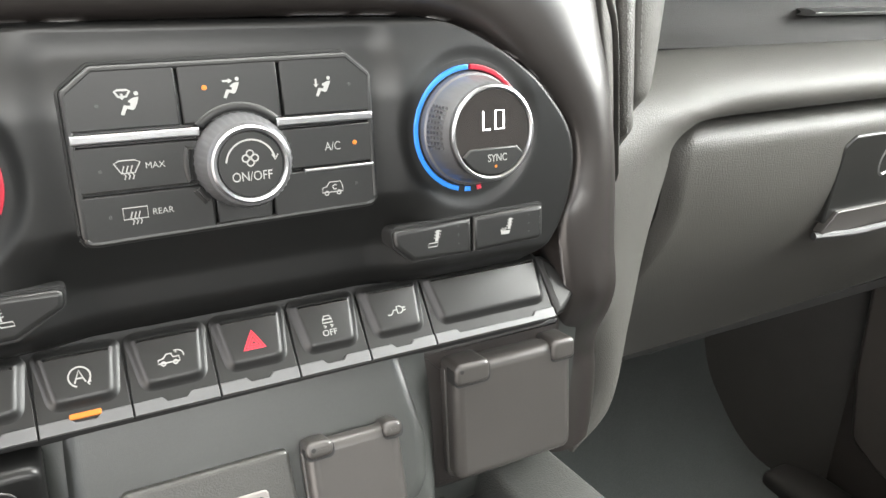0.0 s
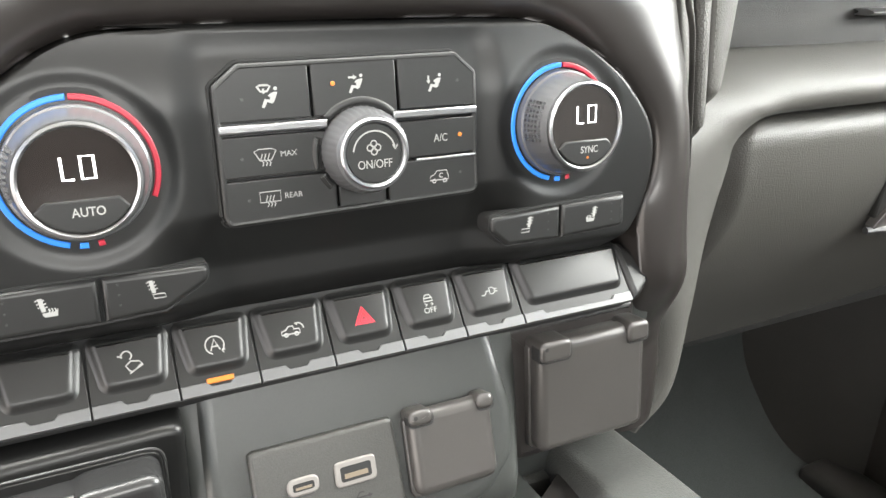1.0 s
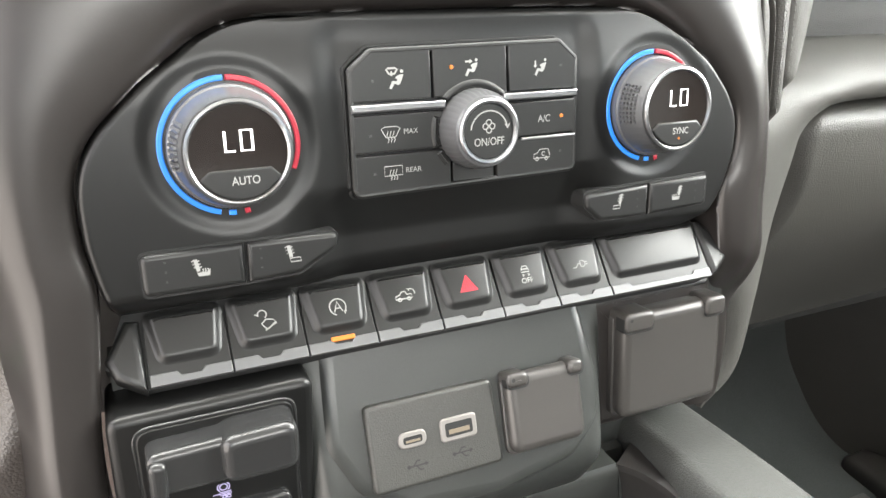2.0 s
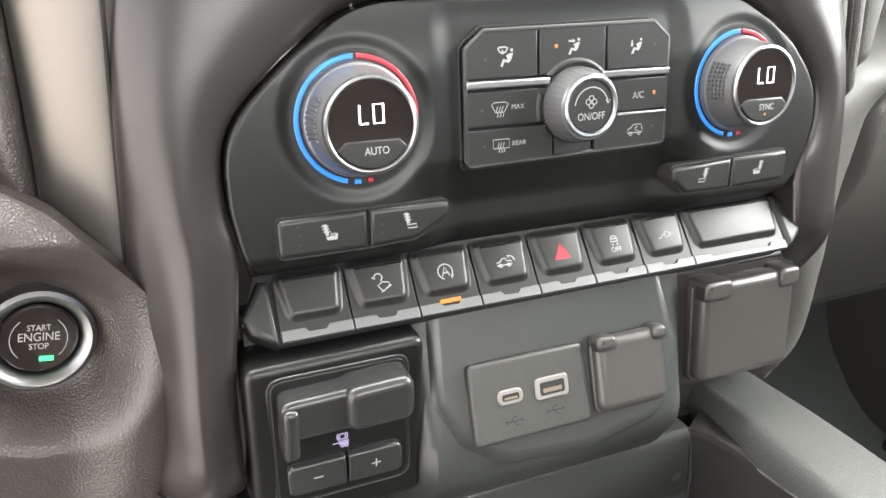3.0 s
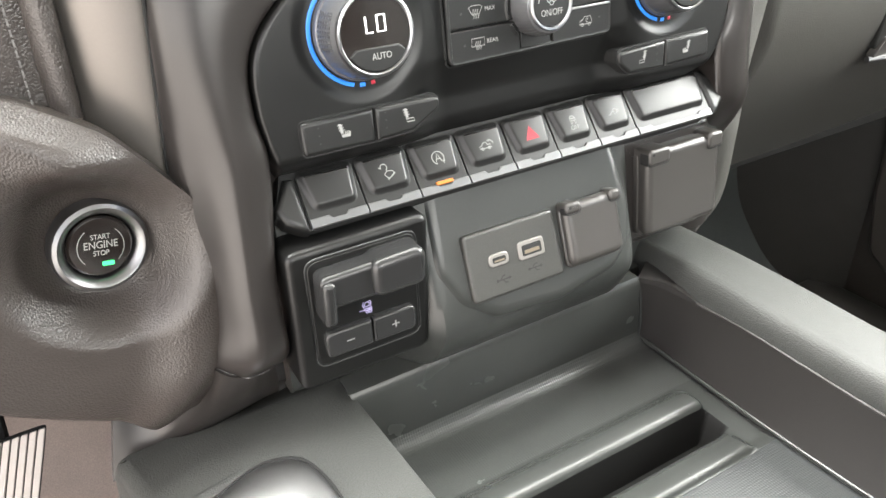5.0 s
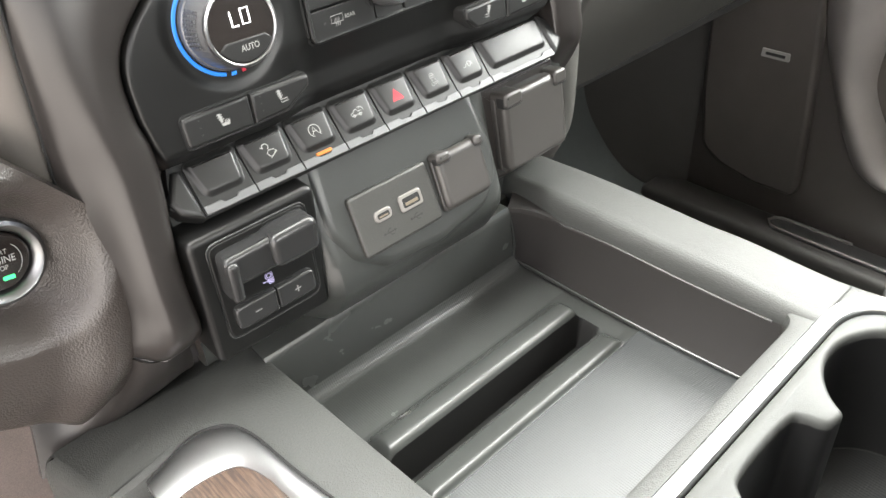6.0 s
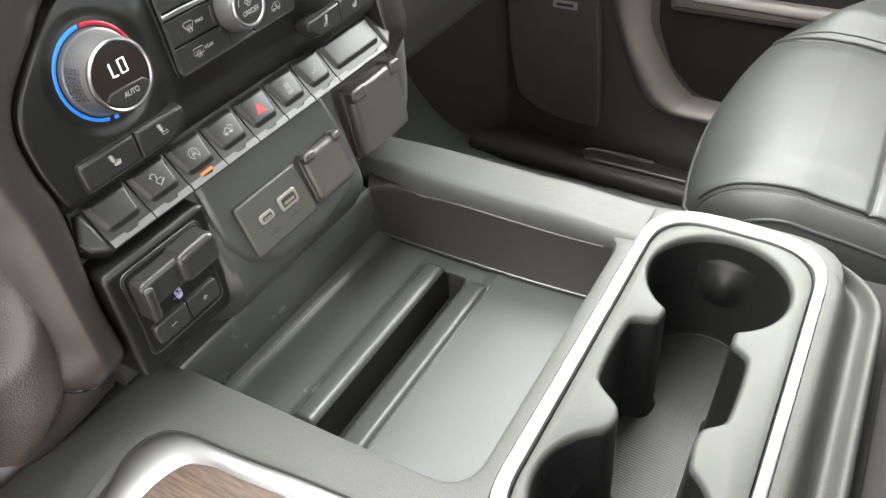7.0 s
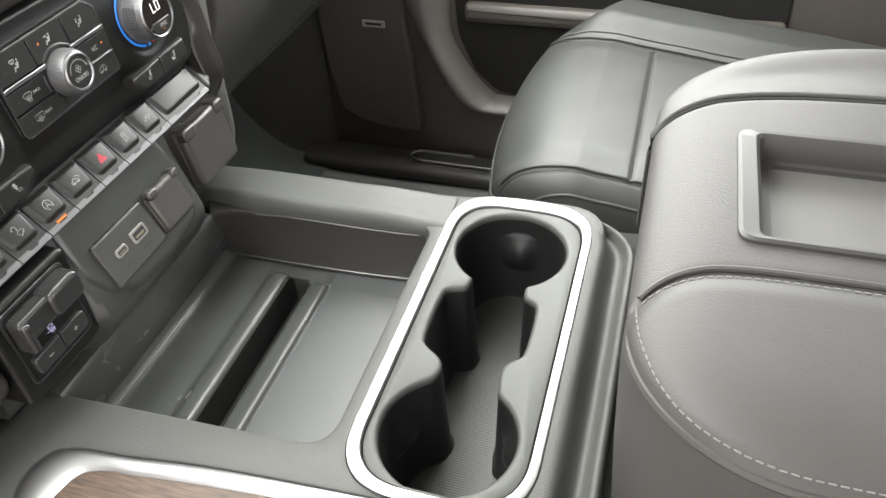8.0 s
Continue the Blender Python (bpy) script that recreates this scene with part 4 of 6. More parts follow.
k1 = key("mode_key", [(-0.0510, 0.6270), (-0.0162, 0.6272), (-0.0165, 0.6474), (-0.0420, 0.6468), (-0.0510, 0.6395)], [0, 0, 0, 0.002, 0.002], "black windscreen and feet key")
k2 = key("mode_key", [(-0.0154, 0.6272), (0.0190, 0.6275), (0.0185, 0.6480), (-0.0157, 0.6476)], 0, "black face vent key")
k3 = key("mode_key", [(0.0198, 0.6275), (0.0540, 0.6278), (0.0538, 0.6408), (0.0448, 0.6484), (0.0193, 0.6480)], [0, 0, 0.002, 0.002, 0], "black foot vent key")
k4 = key("demist_key", [(-0.0513, 0.6068), (-0.0085, 0.6068), (-0.0085, 0.6222), (-0.0513, 0.6222)], 0, "black windscreen demist key")
k5 = key("demist_key", [(-0.0513, 0.5895), (-0.0082, 0.5898), (-0.0082, 0.6060), (-0.0513, 0.6060)], [0.0035, 0, 0, 0], "black rear demist key")
key("blank_key", [(-0.0074, 0.5898), (0.0128, 0.5902), (0.0128, 0.6060), (-0.0074, 0.6060)], 0, "blank black key", 0.0010)
k7 = key("recirculation_key", [(0.0136, 0.5902), (0.0543, 0.5912), (0.0540, 0.6076), (0.0136, 0.6070)], [0, 0.0035, 0, 0], "black recirculation key")
k8 = key("air_conditioning_key", [(0.0136, 0.6078), (0.0540, 0.6084), (0.0538, 0.6234), (0.0136, 0.6230)], 0, "black air conditioning key")
for x0, x1, dz in ((-0.0512, -0.0105, 0.0), (0.0165, 0.0540, 0.0010)):
    part("chrome_bar", slab(fpoly(rect(x0, x1, 0.6232 + dz, 0.6263 + dz)), -0.003, 0.0030, 0.0007, FACE), CHROME, climate, "bright chrome dividing bar")
part("key_lip", slab(fpoly(rect(0.0260, 0.0538, 0.6066, 0.6077)), 0.0, 0.0022, 0.0004, FACE), SATIN, k7)


def arch_bm(a0, a1, r0=0.0170, r1=0.0206):
    """A raised rim of a key, curved round the fan knob."""
    pts = arc(KF[0], KF[1], r1, a0, a1, 14) + arc(KF[0], KF[1], r0, a1, a0, 14)
    return slab(fpoly(pts), 0.0004, 0.0025, 0.0016, FACE, 5)


for k, a0, a1 in ((k2, 42, 138), (k4, 160, 199), (k5, 206, 226)):
    part("key_arch", arch_bm(a0, a1), KEY, k)
hgt = 0.00182
icon("screen_and_feet", 0.0076, on_face(-0.0318, 0.6362, hgt), WHITE, k1, 0.00075)
icon("face_air", 0.0068, on_face(0.0021, 0.6388, hgt), WHITE, k2, 0.00075)
icon("feet_air", 0.0068, on_face(0.0355, 0.6375, hgt), WHITE, k3, 0.00075)
icon("front_defrost", 0.0082, on_face(-0.0350, 0.6140, hgt), WHITE, k4)
icon("rear_defrost", 0.0078, on_face(-0.0345, 0.5984, hgt), WHITE, k5)
words("caption", "MAX", 0.0030, on_face(-0.0262, 0.6147, hgt), WHITE, k4)
words("caption", "REAR", 0.0030, on_face(-0.0256, 0.5988, hgt), WHITE, k5)
words("caption", "A/C", 0.0045, on_face(0.0375, 0.6152, hgt), WHITE, k8, 0, 0.85)
icon("recirculate", 0.0084, on_face(0.0362, 0.5993, hgt), WHITE, k7)
for x, z, p in ((-0.0072, 0.6392, k2), (0.0464, 0.6160, k8)):
    part("indicator", slab([(q[0] + x, q[1] + fv(z)) for q in disc(0, 0, 0.0009, 14)], 0.0014, 0.0020, 0.0002, FACE), AMBER, p, "lit amber indicator")
for x, z, p in ((-0.0415, 0.6352, k1), (0.0457, 0.6378, k3), (-0.0435, 0.6140, k4), (-0.0425, 0.5984, k5), (0.0462, 0.6003, k7)):
    part("indicator", slab([(q[0] + x, q[1] + fv(z)) for q in disc(0, 0, 0.0006, 10)], 0.0014, 0.0019, 0, FACE), DIM, p, "unlit indicator")

# fan knob
fm = on_face(KF[0], KF[1], -0.002)
fan = part("fan_knob", lathe([(0.0170, 0.0), (0.0170, 0.0026), (0.0166, 0.0046), (0.0160, 0.0110), (0.0146, 0.0154), (0.0122, 0.0164)], fm, 120, lambda k, i: 0.00035 if i % 3 == 0 and 1 < k < 4 else 0), KNURL, climate, "ribbed grey fan knob")
part("chrome_ring", lathe([(0.0135, 0.0153), (0.0134, 0.0167), (0.0128, 0.0174), (0.0118, 0.0172), (0.0113, 0.0162)], fm, 64), CHROME, fan)
part("cap", slab(disc(0, 0, 0.0114), 0.0150, 0.0166, 0.0004, fm), KEY, fan, "satin black cap reading ON/OFF")
capm = fm @ Matrix.Translation((0, 0, 0.01665))
icon("fan", 0.0070, capm @ Matrix.Translation((-0.0002, 0.0022, 0)), WHITE, fan, 0.0005)
words("caption", "ON/OFF", 0.0046, capm @ Matrix.Translation((0, -0.0042, 0.0001)), WHITE, fan, 0.0, 0.84)
part("sweep_mark", ribbon([arc(0, 0, 0.0085, 172, 12, 24), [(0.0074, 0.0028), (0.0084, 0.0010), (0.0095, 0.0028)]], 0.0006, capm), WHITE, fan)

# heated seat keys
for pts, rad, ic, at, lab in (
        ([(-0.1355, 0.5612), (-0.0980, 0.5612), (-0.0975, 0.5775), (-0.1355, 0.5775)], [0.003, 0, 0, 0.003], "seat_heat", (-0.1144, 0.5702), "black heated seat back key"),
        ([(-0.0970, 0.5612), (-0.0760, 0.5620), (-0.0605, 0.5705), (-0.0598, 0.5768), (-0.0966, 0.5775)], [0, 0.003, 0.003, 0.003, 0], "seat_heat_back", (-0.0789, 0.5706), "black heated seat key"),
        ([(0.0970, 0.5642), (0.0972, 0.5798), (0.0602, 0.5785), (0.0612, 0.5715), (0.0690, 0.5645)], [0, 0, 0.003, 0.003, 0.004], "seat_heat_back_mirrored", (0.0790, 0.5730), "black heated seat key"),
        ([(0.0978, 0.5642), (0.1345, 0.5652), (0.1345, 0.5805), (0.0980, 0.5798)], [0, 0.003, 0.002, 0], "seat_heat_mirrored", (0.1150, 0.5732), "black heated seat back key")):
    xs = [p[0] for p in pts]
    w0 = min(bezel_depth(x, z) for x, z in pts) - 0.003
    w1 = 0.0012
    well = rounded([((x - sum(xs) / len(xs)) * 1.035 + sum(xs) / len(xs), (z - 0.570) * 1.12 + 0.570) for x, z in pts], [q * 1.2 for q in rad], 4)
    part("key_shadow_gap", slab(fpoly(well), w0, 0.0006, 0, FACE), SEAM, climate)
    k = part("seat_heater_key", slab(fpoly(rounded(pts, rad, 4)), w0, w1 + 0.0014, 0.0021, FACE, 4), KEY, climate, lab)
    icon(ic, 0.0078, on_face(at[0], at[1], w1 + 0.0015), WHITE, k, 0.00046)
    for q in range(3):
        part("indicator", slab(disc(at[0] + (0.0125 if at[0] < 0 else 0.0115) * (1 if "mirrored" in ic else -1), fv(at[1] + 0.0038 - 0.0038 * q), 0.00045, 8), w1, w1 + 0.00150, 0, FACE), DIM, k)

# ---- switch row ----
ROW = frame_matrix((0, -0.0100, 0.5260), (1, 0, 0), (0, 0.640, 0.768))
row_thing = thing("switch_row", (0, 0.0, 0.535), "row of black rocker switches with satin metal lip", "switch panel")
part("row_backing", slab([(-0.1530, 0.0100), (-0.1395, -0.0010), (0.1440, 0.0000), (0.1560, 0.0100), (0.1560, 0.0160), (0.1410, 0.0330), (-0.1440, 0.0320)], -0.018, -0.0016, 0.0, ROW), SEAM, row_thing)
EDGES = [-0.1383, -0.1065, -0.0756, -0.0449, -0.0139, 0.0173, 0.0479, 0.0786, 0.1425]
CAP_STEPS = [(-0.0020, -0.0002), (-0.0011, 0.0002), (-0.0003, 0.0008), (0.0004, 0.0016), (0.0011, 0.0023), (0.0019, 0.0027), (0.0027, 0.0028)]
SYMBOLS = [None, "hill_descent", "auto_stop", "tailgate", "hazard", "traction", "plug", None]
SWITCH_LABELS = ["blank black switch", "black hill descent switch", "black engine auto-stop switch with lit amber bar", "black tailgate switch", "black hazard switch with red triangle", "black traction control switch", "black socket power switch", "wide blank black switch"]
for i, sym in enumerate(SYMBOLS):
    a, b = EDGES[i] + 0.00035, EDGES[i + 1] - 0.00035
    w = b - a
    vt = 0.0262 + 0.003 * (a + 0.14) / 0.28
    nx = min(0.0105, w * 0.33)
    sw = part("switch", slab([(a, 0.0022), (b, 0.0022), (b - 0.0003, vt), (a + 0.0002, vt)], -0.006, 0.0, 0.0003, ROW), KEY, row_thing, SWITCH_LABELS[i])
    cap = rounded([(a + 0.0050, 0.0086), (b - 0.0044, 0.0086), (b - 0.0018, vt + 0.0012), (a + 0.0018, vt + 0.0012)], [0.0040, 0.0040, 0.0022, 0.0022], 6)
    part("keycap", pillow(cap, CAP_STEPS, ROW), KEY, sw, "", 70)
    lip = [(a, -0.0006), (b, -0.0006), (b, 0.0042), (b - nx, 0.0042), (b - nx - 0.0016, 0.0023), (a + nx + 0.0016, 0.0023), (a + nx, 0.0042), (a, 0.0042)]
    part("metal_lip", slab(lip, -0.004, 0.0010, 0.0004, ROW), LIPMETAL, sw, "satin metal lip")
    cx = (a + b) / 2
    if sym:
        icon(sym, 0.0090, ROW @ Matrix.Translation((cx, 0.0176, 0.00285)), RED if sym == "hazard" else WHITE, sw, 0.0009 if sym == "hazard" else 0.00055)
    if sym == "traction":
        words("caption", "OFF", 0.0036, ROW @ Matrix.Translation((cx, 0.0142, 0.0029)), WHITE, sw)
    if sym == "auto_stop":
        part("indicator", slab(rect(cx - 0.0052, cx + 0.0052, 0.0034, 0.0054, 0.0004, 2), 0.0, 0.0012, 0.0003, ROW), AMBER, sw, "lit amber bar")
for pts in ([(-0.1390, -0.0020), (-0.1390, 0.0265), (-0.1440, 0.0275), (-0.1530, 0.0125), (-0.1500, 0.0050)], [(0.1430, 0.0000), (0.1475, 0.0008), (0.1590, 0.0105), (0.1592, 0.0165), (0.1450, 0.0305), (0.1410, 0.0305)]):
    part("end_cap", slab(pts, -0.012, 0.0016, 0.0030, ROW, 3), KEY, row_thing, "faceted black end cap")

# ---- trailer brake controller ----
FRONT = frame_matrix((0, -0.0165, 0.48), (1, 0, 0), (0, 0.0, 1.0))


def pv(pts):
    return [(x, z - 0.48) for x, z in pts]


brake = thing("trailer_brake_control", (-0.116, -0.01, 0.48), "black trailer brake controller with sliding lever", "control panel")
part("housing", slab(pv(rounded([(-0.1575, 0.4330), (-0.0790, 0.4330), (-0.0760, 0.5190), (-0.1560, 0.5180)], 0.006, 5)), -0.030, 0.0, 0.0036, FRONT, 4), BEZELMAT, brake, "satin black housing")
gl = [(x, z - 0.48) for x, z in rect(-0.1476, -0.0845, 0.4459, 0.5128, 0.0072)]
part("rim_line", tube([FRONT @ Vector((x, z, 0.0004)) for x, z in gl], 0.00040, 8, True), RIM, brake, "raised rim line")
part("shadow_gap", slab(pv(rect(-0.1473, -0.0848, 0.4462, 0.5125, 0.007)), -0.004, 0.00035, 0, FRONT), SEAM, brake)
plate_b = part("plate", slab(pv(rect(-0.1465, -0.0856, 0.4470, 0.5117, 0.0065)), -0.003, 0.0010, 0.0007, FRONT), BEZELMAT, brake)
bm = slab(pv(rounded([(-0.1440, 0.4875), (-0.0890, 0.4875), (-0.0890, 0.5085), (-0.1440, 0.5070)], 0.005, 6)), 0.0, 0.0125, 0.0030, FRONT, 4)
part("lever_body", bm, GLOSS, plate_b, "black lever body")
part("lever", slab(pv(rounded([(-0.1170, 0.4880), (-0.0865, 0.4880), (-0.0865, 0.5105), (-0.1170, 0.5095)], 0.0065, 6)), 0.0, 0.0165, 0.0042, FRONT, 5), GLOSS, plate_b, "glossy black sliding lever")
part("lever_tip", slab(pv(rounded([(-0.1445, 0.4790), (-0.1375, 0.4800), (-0.1365, 0.5040), (-0.1435, 0.5050)], 0.0032, 5)), 0.0, 0.0150, 0.0026, FRONT, 4), GLOSS, plate_b)
for x0, x1, sg in ((-0.1425, -0.1160, "minus"), (-0.1152, -0.0895, "plus")):
    b = part("button", slab(pv(rounded([(x0, 0.4535), (x1, 0.4535), (x1, 0.4690), (x0, 0.4690)], [0.0040 if sg == "minus" else 0.0015, 0.0040 if sg == "plus" else 0.0015, 0.0040 if sg == "plus" else 0.0015, 0.0040 if sg == "minus" else 0.0015])), 0.0, 0.0055, 0.0014, FRONT, 4), GLOSS, plate_b, "black %s button" % sg)
    c, z = (x0 + x1) / 2, 0.4615
    lines = [[(c - 0.0022, z - 0.48), (c + 0.0022, z - 0.48)]] + ([[(c, z - 0.48 - 0.0022), (c, z - 0.48 + 0.0022)]] if sg == "plus" else [])
    part("symbol", ribbon(lines, 0.0007, FRONT @ Matrix.Translation((0, 0, 0.00555))), WHITE, b)
icon("trailer_brake", 0.0090, FRONT @ Matrix.Translation((-0.1165, 0.4750 - 0.48, 0.00115)), LILAC, plate_b, 0.00045)

# ---- sockets ----
CONTACT = material("tan_port_contact", (0.16, 0.13, 0.095), 0.4, metal=0.3)
usb = thing("usb_panel", (-0.02, -0.02, 0.475), "charcoal socket plate with two charging ports", "socket")
up = part("plate", slab(rounded([(-0.0535, uv(0.4560)), (0.0115, uv(0.4560)), (0.0095, uv(0.4945)), (-0.0540, uv(0.4945))], 0.0030, 4), 0.0, 0.0040, 0.0020, USB, 4), PLATE, usb, "speckled charcoal plate")
for cx, cz, w, h, r, iw, ih in ((-0.0103, 0.4768, 0.0186, 0.0112, 0.0025, 0.0138, 0.0066), (-0.0334, 0.4768, 0.0138, 0.0076, 0.0036, 0.0092, 0.0034)):
    pt = part("port", slab(rect(cx - w / 2, cx + w / 2, uv(cz) - h / 2, uv(cz) + h / 2, r), 0.003, 0.0050, 0.0008, USB), USBTRIM, up, "pale port surround")
    part("opening", slab(rect(cx - iw / 2, cx + iw / 2, uv(cz) - ih / 2, uv(cz) + ih / 2, min(0.0012, ih * 0.4)), 0.003, 0.00512, 0, USB), SEAM, pt)
    part("tongue", slab(rect(cx - iw * 0.38, cx + iw * 0.38, uv(cz) - ih * 0.30, uv(cz) + ih * 0.02), 0.003, 0.00526, 0, USB), CONTACT, pt, "tan contact tongue")
icon("port", 0.0100, USB @ Matrix.Translation((-0.0090, uv(0.4655), 0.00405)), INK, up, 0.0006)
icon("port", 0.0100, USB @ Matrix.Translation((-0.0318, uv(0.4650), 0.00405)), INK, up, 0.0006)


def flap(name, m, w, h, d, label, parent=None):
    """A hinged socket cover, its origin at the middle, with hinge knuckles along the upper edge."""
    o = parent or thing(name, m.translation, label, "socket cover")
    part("base", slab(rect(-w / 2 - 0.001, w / 2 + 0.0010, -h / 2 - 0.001, h / 2 - 0.002, 0.005), -0.006, d * 0.35, 0.001, m), COVER, o)
    c = part("cover", slab(rect(-w / 2, w / 2, -h / 2, h / 2 - h * 0.02, 0.0066, 8), d * 0.35, d, 0.0048, m, 6), COVER, o, "warm charcoal hinged cover")
    kh = h * 0.17
    for x0, x1 in ((-w / 2 - 0.0004, -w / 2 + w * 0.27), (w / 2 - w * 0.20, w / 2 + 0.0004)):
        part("hinge_gap", slab(rect(x0 - 0.0002, x1 + 0.0005, h / 2 - kh - 0.0009, h / 2 - 0.0010, 0.0030), d * 0.5, d + 0.0002, 0.0, m), SEAM, c)
        part("hinge", slab(rect(x0, x1, h / 2 - kh, h / 2 + 0.0004, 0.0036, 6), 0.0, d + 0.0020, 0.0024, m, 6), COVER, c, "rounded hinge knuckle")
    part("hinge_pin", slab([(q[0] - w / 2 + 0.0026, q[1] + h / 2 - 0.0028) for q in disc(0, 0, 0.0010, 12)], 0, d + 0.0021, 0, m), SEAM, c)
    return o


flap("power_outlet_cover", USB @ Matrix.Translation((0.0363, uv(0.4768), 0.0)), 0.0420, 0.0400, 0.0085, "charcoal hinged cover on the round power socket")

ac = thing("mains_outlet", (0.12, -0.01, 0.48), "charcoal mains socket with hinged cover under the switches", "socket")
ACF = frame_matrix((0.1195, 0.0000, 0.482), (1, 0, 0), (0, 0.13, 0.99))
part("housing", slab(rounded([(-0.0400, -0.0400), (0.0330, -0.0400), (0.0375, 0.0000), (0.0375, 0.0370), (-0.0480, 0.0370), (-0.0445, 0.0150)], [0.006, 0.006, 0.01, 0.005, 0.007, 0.02], 5), -0.034, 0.0020, 0.0050, ACF, 5), FRAME, ac, "dark satin socket housing")
flap("mains_outlet_cover", ACF @ Matrix.Translation((0.0010, -0.0010, 0.0012)), 0.0660, 0.0600, 0.0135, "warm charcoal hinged cover on the mains socket", ac)

# ---- driver side of the dashboard ----
POD_EDGE = [(0.330, -0.262), (0.380, -0.238), (0.410, -0.211), (0.427, -0.197), (0.450, -0.184), (0.475, -0.1755), (0.505, -0.1725), (0.530, -0.1780), (0.547, -0.1865), (0.560, -0.1960), (0.572, -0.2050), (0.585, -0.2160), (0.592, -0.2260), (0.600, -0.2400), (0.606, -0.2530), (0.620, -0.2900), (0.630, -0.34)]
START = (-0.2315, 0.5290)


def pod_fn(s, t):
    # the lower rim climbs towards the driver
    zb = 0.402 + min(0.090, 0.55 * max(0.0, 0.330 * s ** 1.4 - 0.020))
    z = zb + (0.620 - zb) * t
    xe = curve_table(POD_EDGE, z)
    x = xe - 0.330 * s ** 1.4
    d = xe - x
    y = -0.0070 + 0.0165 * (1 - smooth(0.0, 0.040, d)) ** 1.6 + 0.018 * smooth(0.006, 0.055, d)
    y += 0.060 * smooth(0.460, 0.340, z)
    y += 0.022 * (1 - smooth(0.0, 0.012, z - zb)) ** 1.5
    up = smooth(0.622, 0.575, z)
    r = math.hypot(x - START[0], z - START[1])
    y += 0.0235 * smooth(0.050, 0.0245, r)
    return (x, y + 0.018 * (1 - up), z)


pod = thing("column_panel", (-0.25, 0.03, 0.45), "grained black steering column panel with start button", "dash panel")
part("panel", sheet(pod_fn, 70, 90, (0, 0.012, 0)), GRAIN, pod, "grained black vinyl panel", 60)
start = thing("start_button", (START[0], 0.024, START[1]), "round black engine start button in a silver ring", "button")
SB = frame_matrix((START[0], 0.0260, START[1] + 0.0008), (1, 0.16, 0), (0, 0.06, 1))
RINGMETAL = material("grey_satin_ring", (0.20, 0.20, 0.203), 0.36, metal=1.0, grain=0.03, blotch=0.04)
ST = SB @ Matrix.Rotation(-0.20, 4, "Z")     # the lettering leans
part("ring", lathe([(0.0225, -0.002), (0.0225, 0.0035), (0.0215, 0.0062), (0.0197, 0.0072), (0.0177, 0.0062), (0.0158, 0.0028), (0.0152, 0.0)], SB, 64), RINGMETAL, start, "satin silver ring")
sbc = part("cap", lathe([(0.0150, -0.001), (0.0148, 0.0030), (0.0138, 0.0040), (0.0, 0.0043)], SB, 48), SCREEN, start, "gloss black cap")
for txt, v, sz in (("START", 0.0050, 0.0036), ("ENGINE", 0.0010, 0.0052), ("STOP", -0.0031, 0.0036)):
    words("caption", txt, sz, ST @ Matrix.Translation((0.0, v, 0.0044)), WHITE, sbc, 0.00002, 0.84)
part("arc_mark", ribbon([arc(0, 0, 0.0105, 130, 225), arc(0, 0, 0.0105, 50, -45)], 0.00035, ST @ Matrix.Translation((0, 0, 0.0043))), WHITE, sbc)
part("indicator", slab(rect(0.0002, 0.0056, -0.0095, -0.0075, 0.0004, 2), 0.003, 0.0047, 0, ST), GREEN, sbc, "lit green bar")


def quad_sheet(a, b, c, d, bulge, n=24, m=24, back=(0, 0.012, 0)):
    """A slightly domed panel between four corners a, b (lower) and d, c (upper)."""
    a, b, c, d = map(Vector, (a, b, c, d))

    def fn(s, t):
        p = a.lerp(b, s).lerp(d.lerp(c, s), t)
        return p + Vector((0, -bulge * (4 * s * (1 - s)) ** 0.7, 0))
    return sheet(fn, n, m, back)


part("silver_panel", quad_sheet((-0.2215, 0.038, 0.545), (-0.1950, 0.025, 0.545), (-0.1815, 0.018, 0.720), (-0.2185, 0.032, 0.720), 0.002), SILVER, dash, "silver painted trim blade")
part("silver_edge", tube([(-0.1942, 0.0220, 0.550), (-0.1900, 0.0180, 0.610), (-0.1863, 0.0145, 0.660), (-0.1815, 0.0160, 0.720)], 0.0010), SEAM, dash)
part("hood_side", quad_sheet((-0.2350, 0.034, 0.560), (-0.2225, 0.028, 0.560), (-0.2185, 0.030, 0.720), (-0.2320, 0.034, 0.720), 0.006), GRAIN, dash, "grained black instrument hood side")
part("hood_panel", quad_sheet((-0.3300, 0.050, 0.560), (-0.2345, 0.033, 0.560), (-0.2315, 0.033, 0.720), (-0.3300, 0.050, 0.720), 0.004), GRAIN, dash, "grained black instrument hood panel")


def stitches(name, path, step, length, r, parent, mat=THREAD):
    """Short thread stitches along a path."""
    pts = [Vector(p) for p in path]
    bm = bmesh.new()
    carry = 0.0
    for a, b in zip(pts, pts[1:]):
        L = (b - a).length
        d = (b - a).normalized()
        q = d.to_track_quat("X", "Z").to_matrix().to_4x4()
        s = carry
        while s < L:
            bmesh.ops.create_cube(bm, size=1, matrix=Matrix.Translation(a + d * s) @ q @ Matrix.Diagonal((length, r * 2, r * 1.6, 1)))
            s += step
        carry = s - L
    return part(name, bm, mat, parent, "pale thread stitching")


stitches("stitching", [(-0.2400, 0.0275, 0.575), (-0.2390, 0.0275, 0.660), (-0.2380, 0.0275, 0.720)], 0.0042, 0.0030, 0.0005, dash, THREAD)

